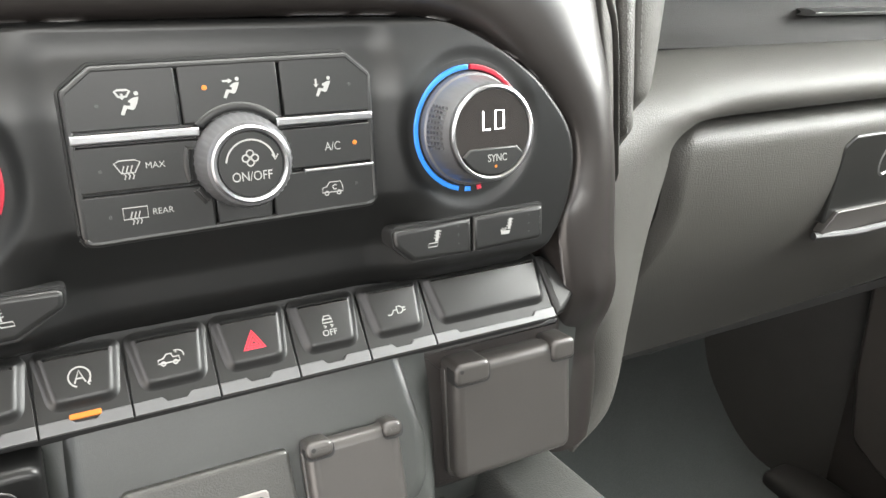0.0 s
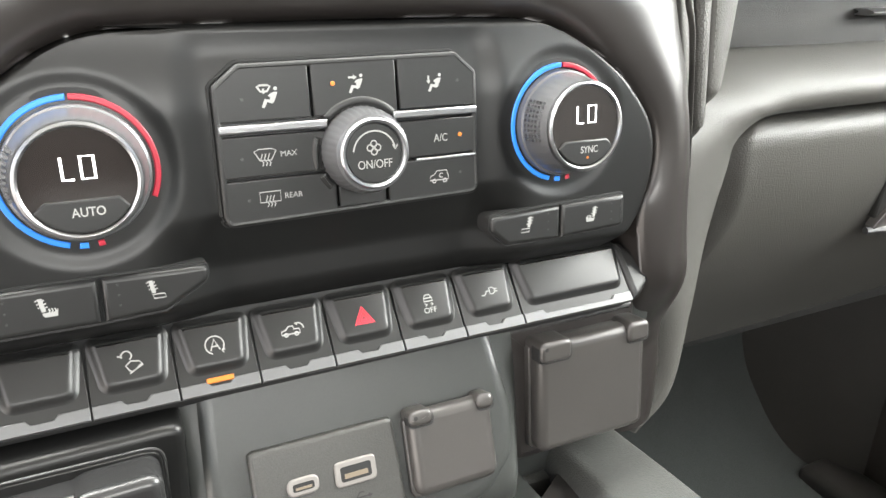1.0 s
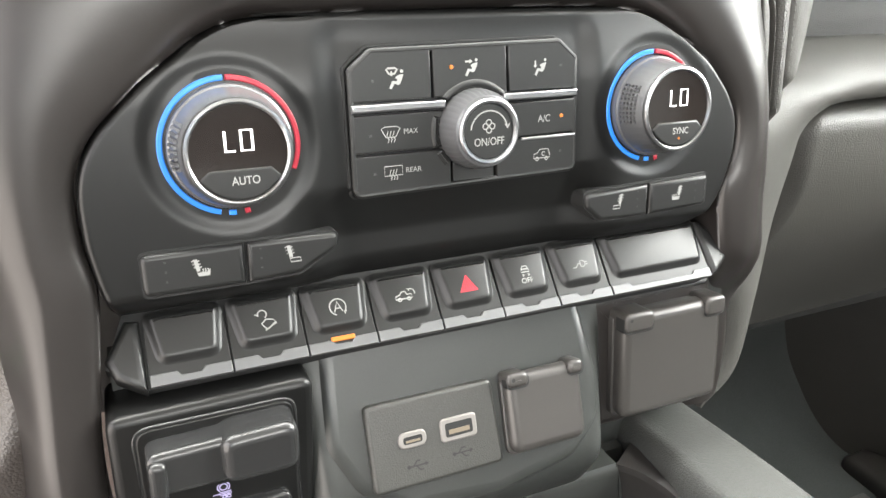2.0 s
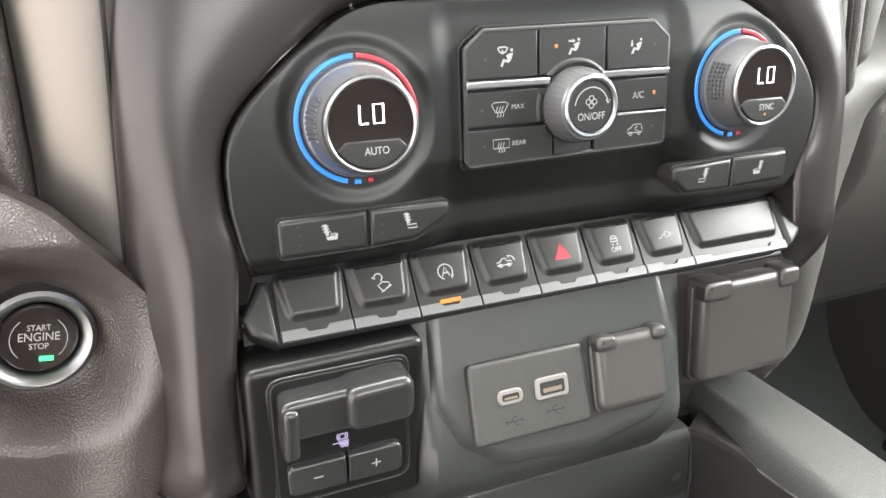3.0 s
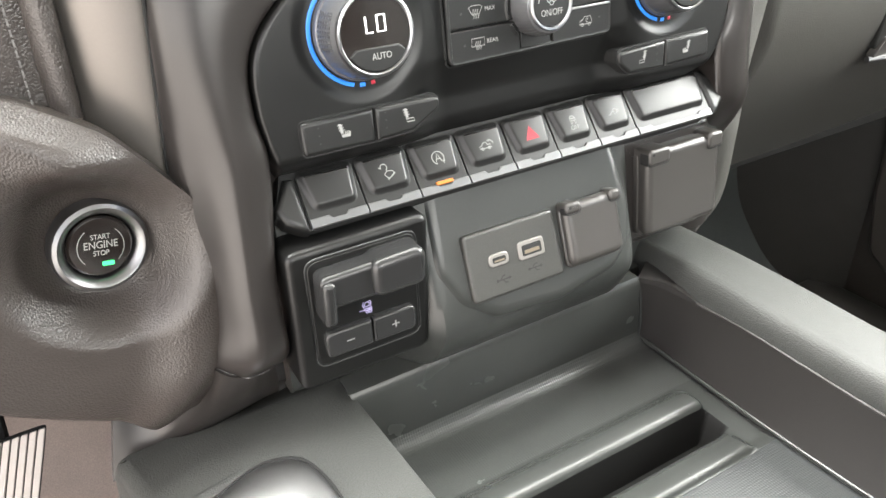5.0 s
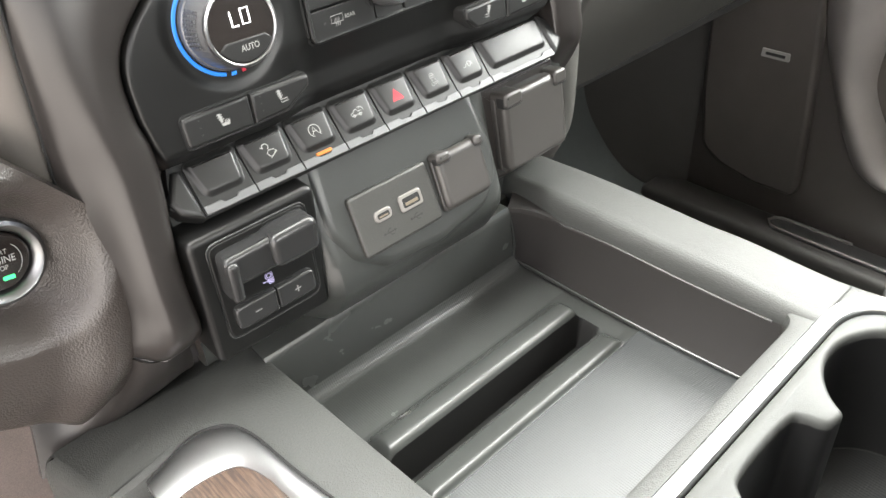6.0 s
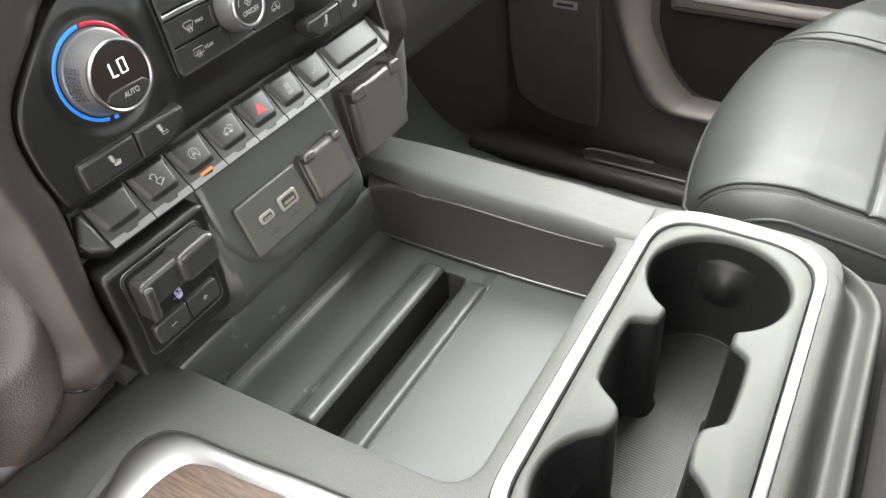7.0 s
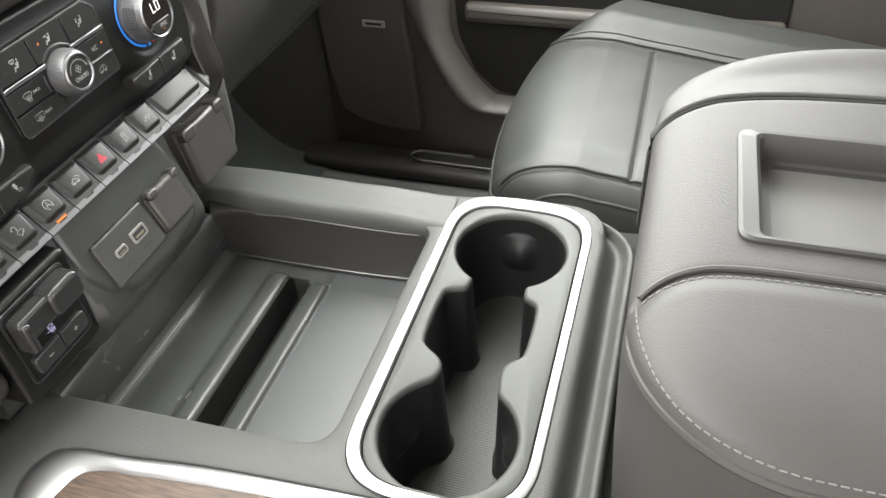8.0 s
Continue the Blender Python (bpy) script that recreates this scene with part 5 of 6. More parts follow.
# ---- passenger side of the dashboard ----
GLOVE_EDGE = [(0.350, 0.255), (0.398, 0.262), (0.414, 0.267), (0.472, 0.284), (0.519, 0.296), (0.560, 0.2945), (0.574, 0.2960), (0.582, 0.3010), (0.587, 0.3100)]


def glove_y(z):
    return curve_table([(0.350, 0.172), (0.375, 0.158), (0.405, 0.138), (0.440, 0.114), (0.470, 0.096), (0.500, 0.083), (0.530, 0.075), (0.560, 0.072), (0.578, 0.073), (0.588, 0.082)], z)


def glove_fn(s, t):
    z = 0.352 + 0.235 * t
    xe = curve_table(GLOVE_EDGE, z)
    x = xe + (0.80 - xe) * s ** 1.5
    e = smooth(0.0, 0.012, x - xe)
    return (x, glove_y(z) + 0.010 * (1 - e) ** 2 + 0.03 * (x - 0.3) ** 2, z)


glove = thing("glovebox", (0.5, 0.1, 0.49), "charcoal glovebox door with recessed latch", "glovebox")
part("door", sheet(glove_fn, 60, 60, (0, 0.015, 0)), DASH, glove, "grained charcoal glovebox door", 60)
latch = part("latch", slab([(x, z - 0.52) for x, z in rounded([(0.4680, 0.4950), (0.600, 0.4950), (0.600, 0.5680), (0.4760, 0.5680), (0.4650, 0.5600)], 0.004)], -0.006, 0.004, 0.002, frame_matrix((0, 0.0800, 0.52), (1, 0, 0), (0, -0.12, 1))), BLACK, glove, "dark latch plate")
part("finger_lip", tube([(0.4615, 0.0795, 0.4860), (0.5000, 0.0730, 0.4855), (0.56, 0.0720, 0.4865), (0.61, 0.074, 0.488)], 0.0030), LIPMETAL, latch, "pale lower lip")
part("latch_recess", slab([(x, z - 0.49) for x, z in rounded([(0.4640, 0.4870), (0.600, 0.4870), (0.600, 0.5060), (0.4780, 0.5060)], 0.003)], -0.004, 0.004, 0.001, frame_matrix((0, 0.0800, 0.49), (1, 0, 0), (0, -0.12, 1))), COVER, latch)
lm = frame_matrix((0.5240, 0.0755, 0.5430), (1, 0, 0), (0, -0.12, 1))
part("lock", lathe([(0.0125, -0.002), (0.0125, 0.0022), (0.0105, 0.0030), (0.0095, 0.0020), (0.0, 0.0020)], lm @ Matrix.Diagonal((0.75, 1.1, 1, 1)), 32), SATIN, latch, "satin lock cylinder")


INNER = [(0.205, 0.044, 0.398), (0.234, 0.044, 0.418), (0.247, 0.049, 0.472), (0.268, 0.064, 0.519), (0.2900, 0.076, 0.560), (0.2965, 0.081, 0.576), (0.3030, 0.081, 0.5855), (0.315, 0.081, 0.5900), (0.360, 0.082, 0.5905), (0.450, 0.083, 0.5910), (0.600, 0.086, 0.5920), (0.850, 0.095, 0.5930)]
OUTER = [(0.198, 0.046, 0.398), (0.210, 0.046, 0.432), (0.209, 0.044, 0.472), (0.1940, 0.036, 0.519), (0.1925, 0.029, 0.560), (0.196, 0.031, 0.588), (0.206, 0.044, 0.609), (0.222, 0.060, 0.622), (0.265, 0.080, 0.6320), (0.400, 0.091, 0.6345), (0.600, 0.095, 0.6360), (0.850, 0.104, 0.6370)]


def along(rows, s):
    f = s * (len(rows) - 1)
    return Vector([curve_table([(i, r[q]) for i, r in enumerate(rows)], f) for q in range(3)])


def brow_fn(s, t):
    a, b = along(INNER, s), along(OUTER, s)
    p = a.lerp(b, t)
    h = 0.010 + 0.016 * smooth(0.35, 0.65, s)
    k = math.sin(math.pi * t ** (1.0 - 0.25 * smooth(0.35, 0.65, s))) ** 0.8
    return p + Vector((0, -h * k, 0))


part("passenger_trim", sheet(brow_fn, 90, 36, (0, 0.012, 0)), GRAINPAD, dash, "charcoal trim sweeping round the glovebox", 60)


LINE_O = [(z / 1000, side_r(z / 1000) + 0.0006) for z in range(560, 731, 10)]
LINE_A = [(0.566, 0.2005), (0.582, 0.1980), (0.612, 0.1940), (0.640, 0.1900), (0.656, 0.1868), (0.668, 0.1815), (0.73, 0.1690)]
LINE_B = [(0.566, 0.2034), (0.590, 0.2003), (0.612, 0.1970), (0.640, 0.1930), (0.665, 0.1890), (0.73, 0.1820)]
LINE_C = [(0.566, 0.2130), (0.600, 0.2105), (0.614, 0.2090), (0.640, 0.2060), (0.665, 0.2030), (0.73, 0.1970)]
LINE_D = [(0.600, 0.2215), (0.623, 0.2250), (0.644, 0.2270), (0.664, 0.2280), (0.73, 0.2310)]


def pad_y(y0, s, z, z0, bulge):
    return y0 + 0.005 * s + 0.010 * smooth(z0 + 0.016, z0, z) - bulge * math.sin(math.pi * s) ** 0.6


def pad_strip(left, right, bulge, z0, y0):
    def fn(s, t):
        z = z0 + (0.722 - z0) * t
        a, b = curve_table(left, z) + 0.0004, curve_table(right, z) - 0.0004
        return (a + (b - a) * s, pad_y(y0, s, z, z0, bulge), z)
    return sheet(fn, 12, 40, (0, 0.02, 0))


part("side_pad", pad_strip(LINE_O, LINE_A, 0.002, 0.572, 0.0180), GRAINPAD, dash, "smooth charcoal pad edge", 60)
part("side_pad", pad_strip(LINE_A, LINE_B, 0.002, 0.566, 0.0200), GRAINPAD, dash, "narrow smooth charcoal pad", 60)
part("side_pad", pad_strip(LINE_B, LINE_C, 0.004, 0.590, 0.0215), DASH, dash, "grained stitched side pad", 60)
part("side_pad", pad_strip(LINE_C, LINE_D, 0.004, 0.606, 0.0270), GRAINPAD, dash, "grained outer side pad", 60)
stitches("stitching", [(curve_table(LINE_B, z) + 0.0032, pad_y(0.0215, 0.25, z, 0.590, 0.0040) + 0.0001, z) for z in (0.604, 0.618, 0.632, 0.65, 0.67, 0.69, 0.72)], 0.0040, 0.0026, 0.00035, dash)
stitches("stitching", [(curve_table(LINE_C, z) + 0.0036, pad_y(0.0270, 0.18, z, 0.606, 0.0040) + 0.0002, z) for z in (0.634, 0.65, 0.67, 0.69, 0.72)], 0.0040, 0.0026, 0.00035, dash)
part("upper_shelf", sheet(lambda s, t: (0.20 + 0.62 * s, curve_table([(0, 0.088), (0.15, 0.098), (1, 0.110)], t) + 0.03 * (0.62 * s - 0.1) ** 2, 0.634 + 0.10 * t), 20, 14, (0, 0.02, 0)), DARKDASH, dash, "dark upper glovebox lid", 60)
part("pull_lip", sheet(lambda s, t: (0.418 + 0.20 * s, 0.090 - 0.006 * math.sin(math.pi * t), 0.6520 + 0.0045 * t), 10, 8, (0, 0.012, 0)), SATIN, dash, "pale pull lip")
part("under_panel", sheet(lambda s, t: (0.17 + 0.70 * s, 0.168 + 0.30 * t, 0.353 + 0.01 * t), 8, 8, (0, 0, 0.01)), MATTE, dash, "dark under-dash panel")
FOOTCARPET = material("dark_green_grey_carpet", (0.058, 0.064, 0.062), 0.9, grain=0.4, grain_size=700, bump=0.6, bump_size=900)
tagged(part("footwell_wall", sheet(lambda s, t: (0.16 + 0.74 * s, curve_table([(0, 0.26), (0.2, 0.36), (0.4, 0.43), (0.65, 0.475), (1, 0.50)], t), curve_table([(0, FLOOR_Z + 0.006), (0.2, FLOOR_Z + 0.025), (0.4, FLOOR_Z + 0.09), (0.65, 0.12), (1, 0.42)], t)), 10, 30, (0, 0.01, -0.002)), FOOTCARPET), "dark carpeted toe board in the passenger footwell", "wall", kind="structure")


part("tunnel_cover", sheet(lambda s, t: (0.165 + 0.13 * t ** 1.5, 0.48 - 0.60 * s, 0.40 + (FLOOR_Z + 0.01 - 0.40) * smooth(-0.2, 1.1, t)), 10, 20, (-0.01, 0, 0)), DARKDASH, dash, "dark tunnel side") 

# ---- driver console trim ----
CH_OUT = [(-0.2200, -0.0185), (-0.2050, -0.0160), (-0.1920, -0.0150), (-0.1810, -0.0185), (-0.1690, -0.0290), (-0.1625, -0.0480), (-0.1595, -0.0820), (-0.1520, -0.1460), (-0.1460, -0.2400), (-0.1380, -0.4200)]
CH_IN = [(-0.2200, -0.0410), (-0.2120, -0.0415), (-0.2030, -0.0430), (-0.1910, -0.0470), (-0.1780, -0.0560), (-0.1718, -0.0740), (-0.1700, -0.0940), (-0.1640, -0.1500), (-0.1575, -0.2400), (-0.1495, -0.4200)]


def along2(rows, s):
    f = s * (len(rows) - 1)
    return Vector([curve_table([(i, r[q]) for i, r in enumerate(rows)], f) for q in range(2)])


def chrome_fn(s, t):
    q = along2(CH_OUT, s).lerp(along2(CH_IN, s), t)
    return (q.x, q.y, TOP + 0.0004 + 0.0022 * math.sin(math.pi * t) ** 0.6)


def drop(x, y):
    """Height of the driver-side flank, which falls away from the console edge."""
    xe = lerp_table([(-0.42, -0.1400), (-0.24, -0.1480), (-0.07, -0.1640), (0.03, -0.1690)], y)
    return TOP + 0.0008 - 0.30 * max(0.0, xe - x)


def tilt_down(bm):
    for v in bm.verts:
        v.co.z += drop(v.co.x, v.co.y) - TOP
    return bm


part("strip_gap", tilt_down(tube([(p.x + 0.0006, p.y + 0.0006, TOP + 0.0003) for p in [along2(CH_OUT, i / 80) for i in range(81)]], 0.0010)), SEAM, console, "dark gap beside the chrome strip")
part("chrome_strip", tilt_down(sheet(chrome_fn, 90, 10, (0, 0, -0.006))), SATIN, console, "satin chrome strip round the wood inlay")


def wood_edge(s):
    p = along2(CH_IN, s)
    return Vector((p.x - 0.004 - 0.026 * smooth(0.0, 0.45, s), p.y - 0.004 * (1 - smooth(0.0, 0.5, s))))


def wood_fn(s, t):
    q = (along2(CH_IN, t) + Vector((0.003, 0.002))).lerp(wood_edge(t), s)
    return (q.x, q.y, drop(q.x, q.y) - 0.0004 - 0.002 * s * s)


part("wood_inlay", sheet(wood_fn, 12, 90, (0, 0, -0.008)), WOOD, console, "brown open-pore wood inlay")


def flank_fn(s, t):
    q = wood_edge(t)
    return (q.x + 0.002 - 0.02 * s, q.y + 0.002 * (1 - s), drop(q.x, q.y) - 0.004 - 0.30 * s)


part("flank", sheet(flank_fn, 8, 60, (0.008, 0, 0)), CUPDARK, console, "dark driver-side flank of the console")


def on_leg(x, z, lift):
    """A point on the driver-side leg of the stack surround."""
    f = next(i / 50 for i in range(250) if curve_table(PZ, i / 50) >= z)
    p, q = curve_table(PX, f), side_l(z)
    g = (x - p) / (q - p)
    v = surround_fn(f / (len(PATHF) - 1), 0.04 + 0.88 * g)
    return v + Vector((0, -lift, 0))


part("pillar_joint", tube([on_leg(x, z, 0.0002) for x, z in ((-0.206, 0.4600), (-0.198, 0.4540), (-0.190, 0.4495), (-0.182, 0.4455), (-0.174, 0.4420), (-0.1685, 0.4390))], 0.0005), THREAD, dash, "fine pale joint line")
# below the joint the leg curves back behind the console
FOOT_TOP = [on_leg(x, z, -0.0004) for x, z in ((-0.1640, 0.4375), (-0.1685, 0.4390), (-0.182, 0.4455), (-0.198, 0.4540), (-0.206, 0.4600))]
FOOT_TOP.append(FOOT_TOP[-1] + Vector((-0.030, 0.012, 0.010)))
FOOT_END = [Vector((-0.158, 0.046, 0.388)), Vector((-0.166, 0.050, 0.384)), Vector((-0.186, 0.054, 0.376)), Vector((-0.212, 0.056, 0.368)), Vector((-0.240, 0.060, 0.358)), Vector((-0.262, 0.066, 0.350))]


def foot_fn(s, t):
    f = s * 5
    a = Vector([curve_table([(i, p[k]) for i, p in enumerate(FOOT_TOP)], f) for k in range(3)])
    b = Vector([curve_table([(i, p[k]) for i, p in enumerate(FOOT_END)], f) for k in range(3)])
    return a.lerp(b, t) + Vector((0, -0.006 * math.sin(math.pi * t), 0))


part("leg_foot", sheet(foot_fn, 40, 24, (0, 0.006, 0)), FRAME, dash, "dark grey foot of the stack surround", 60)
driver_mat = thing("floor_mat", (-0.5, 0.1, FLOOR_Z), "brown-grey carpet mat in the driver footwell", "mat")
FLOORMAT = material("brown_grey_carpet", (0.22, 0.178, 0.158), 0.95, grain=0.4, grain_size=700, bump=0.8, bump_size=900)
part("mat", slab(rect(-0.85, -0.20, -0.30, 0.48, 0.04), FLOOR_Z, FLOOR_Z + 0.010, 0.003), FLOORMAT, driver_mat)

tagged(part("toe_board", sheet(lambda s, t: (-0.93 + 0.75 * s, curve_table([(0, 0.40), (0.25, 0.47), (0.5, 0.53), (1, 0.58)], t), curve_table([(0, FLOOR_Z + 0.004), (0.25, FLOOR_Z + 0.03), (0.5, FLOOR_Z + 0.14), (1, 0.46)], t)), 10, 24, (0, 0.01, -0.002)), FLOORMAT), "brown-grey carpeted toe board in the driver footwell", "toe board", kind="structure")

# ---- accelerator pedal ----
pedal = thing("pedal", (-0.350, 0.33, 0.05), "metal-faced pedal with thin dark grooves", "pedal")
PEDALMETAL = material("pale_brushed_pedal", (0.42, 0.385, 0.36), 0.5, metal=0.3, grain=0.05, blotch=0.05)
PM = frame_matrix((-0.352, 0.2765, 0.1865), (1, 0, 0), (0, 0.50, 0.866))


def leaning(loop):
    return [(x + 0.385 * y, y) for x, y in loop]


part("pad", slab(leaning(rect(-0.0215, 0.0215, -0.052, 0.052, 0.005)), -0.010, -0.002, 0.002, PM), SEAM, pedal, "dark backing pad")
for i in range(6):
    part("strip", slab(leaning(rect(-0.0210 + 0.0072 * i, -0.0149 + 0.0072 * i, -0.050, 0.050, 0.0015, 3)), -0.002, 0.001, 0.0008, PM), PEDALMETAL, pedal, "pale metal strip")
part("arm", tube([(-0.352, 0.285, 0.182), (-0.352, 0.38, 0.29), (-0.350, 0.46, 0.42)], 0.009), BLACK, pedal)

# ---- centre armrest ----
ARM_X0, ARM_X1, ARM_F, ARM_B, ARM_R = -0.169, 0.285, -0.4110, -0.90, 0.092
arm = thing("armrest", (0.05, -0.65, FLOOR_Z), "charcoal leather centre armrest with open bin and pale stitching", "armrest")
ARM_RX, ARM_RY = 0.150, 0.200     # the wide far corner


def arm_span(y):
    q = ARM_R - (ARM_F - y)
    near = ARM_R - math.sqrt(max(0, ARM_R**2 - q**2)) if q > 0 else 0
    p = (ARM_RY - (ARM_F - y)) / ARM_RY
    far = ARM_RX * (1 - math.sqrt(max(0, 1 - p * p))) if p > 0 else 0
    return ARM_X0 + near, ARM_X1 - far


ARM_YS = [ARM_F + (ARM_B - ARM_F) * (i / 70) ** 2 for i in range(71)]
ARM_PLAN = ccw([(arm_span(y)[0], y) for y in ARM_YS] + [(arm_span(y)[1], y) for y in ARM_YS[::-1]])
SEAM_Z = 0.5440


def seam_l(y):
    return -0.045 - 0.036 * math.exp(min(0, (y - ARM_F)) / 0.022)


def seam_r(y):
    return 0.169 - 0.055 * math.exp(min(0, (y - ARM_F)) / 0.050)


def arm_edge(x, y):
    """Distance in from the armrest's outline."""
    dx, dy = min(x - ARM_X0, ARM_X1 - x), min(ARM_F - y, y - ARM_B)
    if x - ARM_X0 < ARM_R and ARM_F - y < ARM_R:
        return ARM_R - math.hypot(ARM_R - dx, ARM_R - (ARM_F - y))
    u, v = x - (ARM_X1 - ARM_RX), y - (ARM_F - ARM_RY)
    if u > 0 and v > 0:
        rho = max(math.hypot(u, v), 1e-6)
        return rho * ARM_RX * ARM_RY / max(math.hypot(ARM_RY * u, ARM_RX * v), 1e-9) - rho
    return min(dx, dy)


def arm_top(x, y):
    d = max(0.0, arm_edge(x, y))
    k = min(d / 0.050, 1)
    z = SEAM_Z + 0.0200 * math.sqrt(max(0, 1 - (1 - k) ** 2))
    for sx, dip in ((seam_l(y), 0.0024), (seam_r(y), 0.0032)):
        z -= dip * math.exp(-((x - sx) / 0.0035) ** 2)
    if x < seam_l(y):
        z += 0.004 * smooth(0, 0.02, seam_l(y) - x)
    if x > seam_r(y):
        z -= 0.011 * smooth(0, 0.060, x - seam_r(y)) * smooth(0.0, 0.05, d)
    return z


BIN = (-0.0195, 0.1030, -0.7600, -0.4670)


def arm_fn(s, t):
    y = ARM_F + (ARM_B - ARM_F) * t ** 1.6
    a, b = arm_span(y)
    x = a + (b - a) * s
    return (x, y, arm_top(x, y))


bm = sheet(arm_fn, 130, 110)
cut = [f for f in bm.faces if BIN[0] + 0.004 < f.calc_center_median().x < BIN[1] - 0.004 and BIN[2] + 0.004 < f.calc_center_median().y < BIN[3] - 0.004]
bmesh.ops.delete(bm, geom=cut, context="FACES")
part("cushion", bm, ARMLEATHER, arm, "grained charcoal leather top", 60)
bm = bmesh.new()
skirt(bm, [at_z(offset_loop(ARM_PLAN, -0.010), 0.36), at_z(offset_loop(ARM_PLAN, -0.004), 0.44), at_z(offset_loop(ARM_PLAN, 0.0), 0.515), at_z(ARM_PLAN, SEAM_Z + 0.0005)])
part("side_cover", bm, ARMLEATHER, arm, "dark leather side", 60)
part("base", slab(offset_loop(ARM_PLAN, -0.012), FLOOR_Z, 0.37), SHELL, arm)


def on_arm(x, y, dz=0.0):
    return (x, y, arm_top(x, y) + dz)


ys = [ARM_F - 0.003 - 0.0025 * i for i in range(150)]


def over_front(x):
    """Where a seam runs down over the armrest's front."""
    return [(x, ARM_F + 0.0010, 0.46 + 0.014 * i) for i in range(7)]


part("seam_cord", tube(over_front(seam_r(ARM_F)) + [on_arm(seam_r(y), y, 0.0008) for y in ys], 0.0016), SEAM, arm, "dark seam")
part("seam_welt", tube(over_front(seam_r(ARM_F) + 0.0040) + [on_arm(seam_r(y) + 0.0040, y, 0.0003) for y in ys], 0.0022), ARMLEATHER, arm, "leather welt")
part("seam_welt", tube([on_arm(seam_l(y) + 0.0035, y, 0.0002) for y in ys[1:]], 0.0022), ARMLEATHER, arm, "leather welt")
stitches("stitching", [on_arm(seam_l(y) - 0.0050, y, 0.0008) for y in ys[2:]], 0.0050, 0.0034, 0.00036, arm)
lr = [(ARM_X0 + ARM_R - ARM_R * math.sin(radians(a)), ARM_F - ARM_R + ARM_R * math.cos(radians(a))) for a in range(0, 91, 5)] + [(ARM_X0, ARM_F - ARM_R - 0.01 * i) for i in range(1, 36)]
part("rim_welt", tube([(x + 0.0014 * smooth(-0.09, -0.165, x), y - 0.0012 - 0.0025 * smooth(4, 0, i), SEAM_Z + 0.0004 - 0.0015 * smooth(4, 0, i)) for i, (x, y) in enumerate(lr)], 0.0036), ARMLEATHER, arm, "rolled leather welt")
stitches("stitching", [on_arm(x + 0.0022 * smooth(-0.11, -0.165, x), y - 0.0045 * smooth(-0.165, -0.11, x), 0.0006) for x, y in lr], 0.0050, 0.0034, 0.00036, arm)
zt = 0.5660
BINPLASTIC = material("satin_bin_plastic", (0.026, 0.0247, 0.0236), 0.48, grain=0.06, bump=0.08, bump_size=2000, spec=0.36)
BINMAT = material("fine_bin_mat", (0.060, 0.058, 0.056), 0.50, grain=0.12, grain_size=1200, bump=0.12, bump_size=1500, spec=0.4)


def bin_loop(side, front, r, z):
    return at_z(rect(BIN[0] + side, BIN[1] - side * 1.3, BIN[2] + side, BIN[3] - front, r, 6), zt + z)


bm = bmesh.new()
skirt(bm, [bin_loop(-0.0010, -0.0010, 0.011, -0.006), bin_loop(-0.0005, -0.0005, 0.0105, 0.0), bin_loop(0.0012, 0.0018, 0.009, 0.0016), bin_loop(0.0035, 0.0110, 0.007, 0.0012), bin_loop(0.0048, 0.0135, 0.006, -0.0010), bin_loop(0.0062, 0.0155, 0.005, -0.0180),
           bin_loop(0.0075, 0.0200, 0.005, -0.0190), bin_loop(0.0085, 0.0230, 0.005, -0.0192), bin_loop(0.0090, 0.0240, 0.005, -0.0240)])
part("bin_frame", bm, BINPLASTIC, arm, "smooth charcoal bin frame")
part("bin_floor", slab([(x, y) for x, y, z in bin_loop(0.0085, 0.0235, 0.005, 0)], zt - 0.030, zt - 0.0225), BINMAT, arm, "smooth charcoal bin floor mat")

# ---- passenger seat ----
seat = thing("passenger_seat", (0.60, -0.5, FLOOR_Z), "black leather passenger seat cushion with pale piping", "seat")
SX0, SX1, SF, SB_, SR = 0.326, 0.905, -0.2020, -0.80, 0.105
SEAM_A, SEAM_B, SEAM_C = 0.357, 0.712, -0.394


def seat_front(x):
    """The cushion's bowed front edge."""
    return SF - 0.55 * (x - 0.56) ** 2 - 2.2 * max(0.0, x - 0.74) ** 2


def near_seam(y):
    return SEAM_A - 0.030 * math.exp((y - SF) / 0.022)


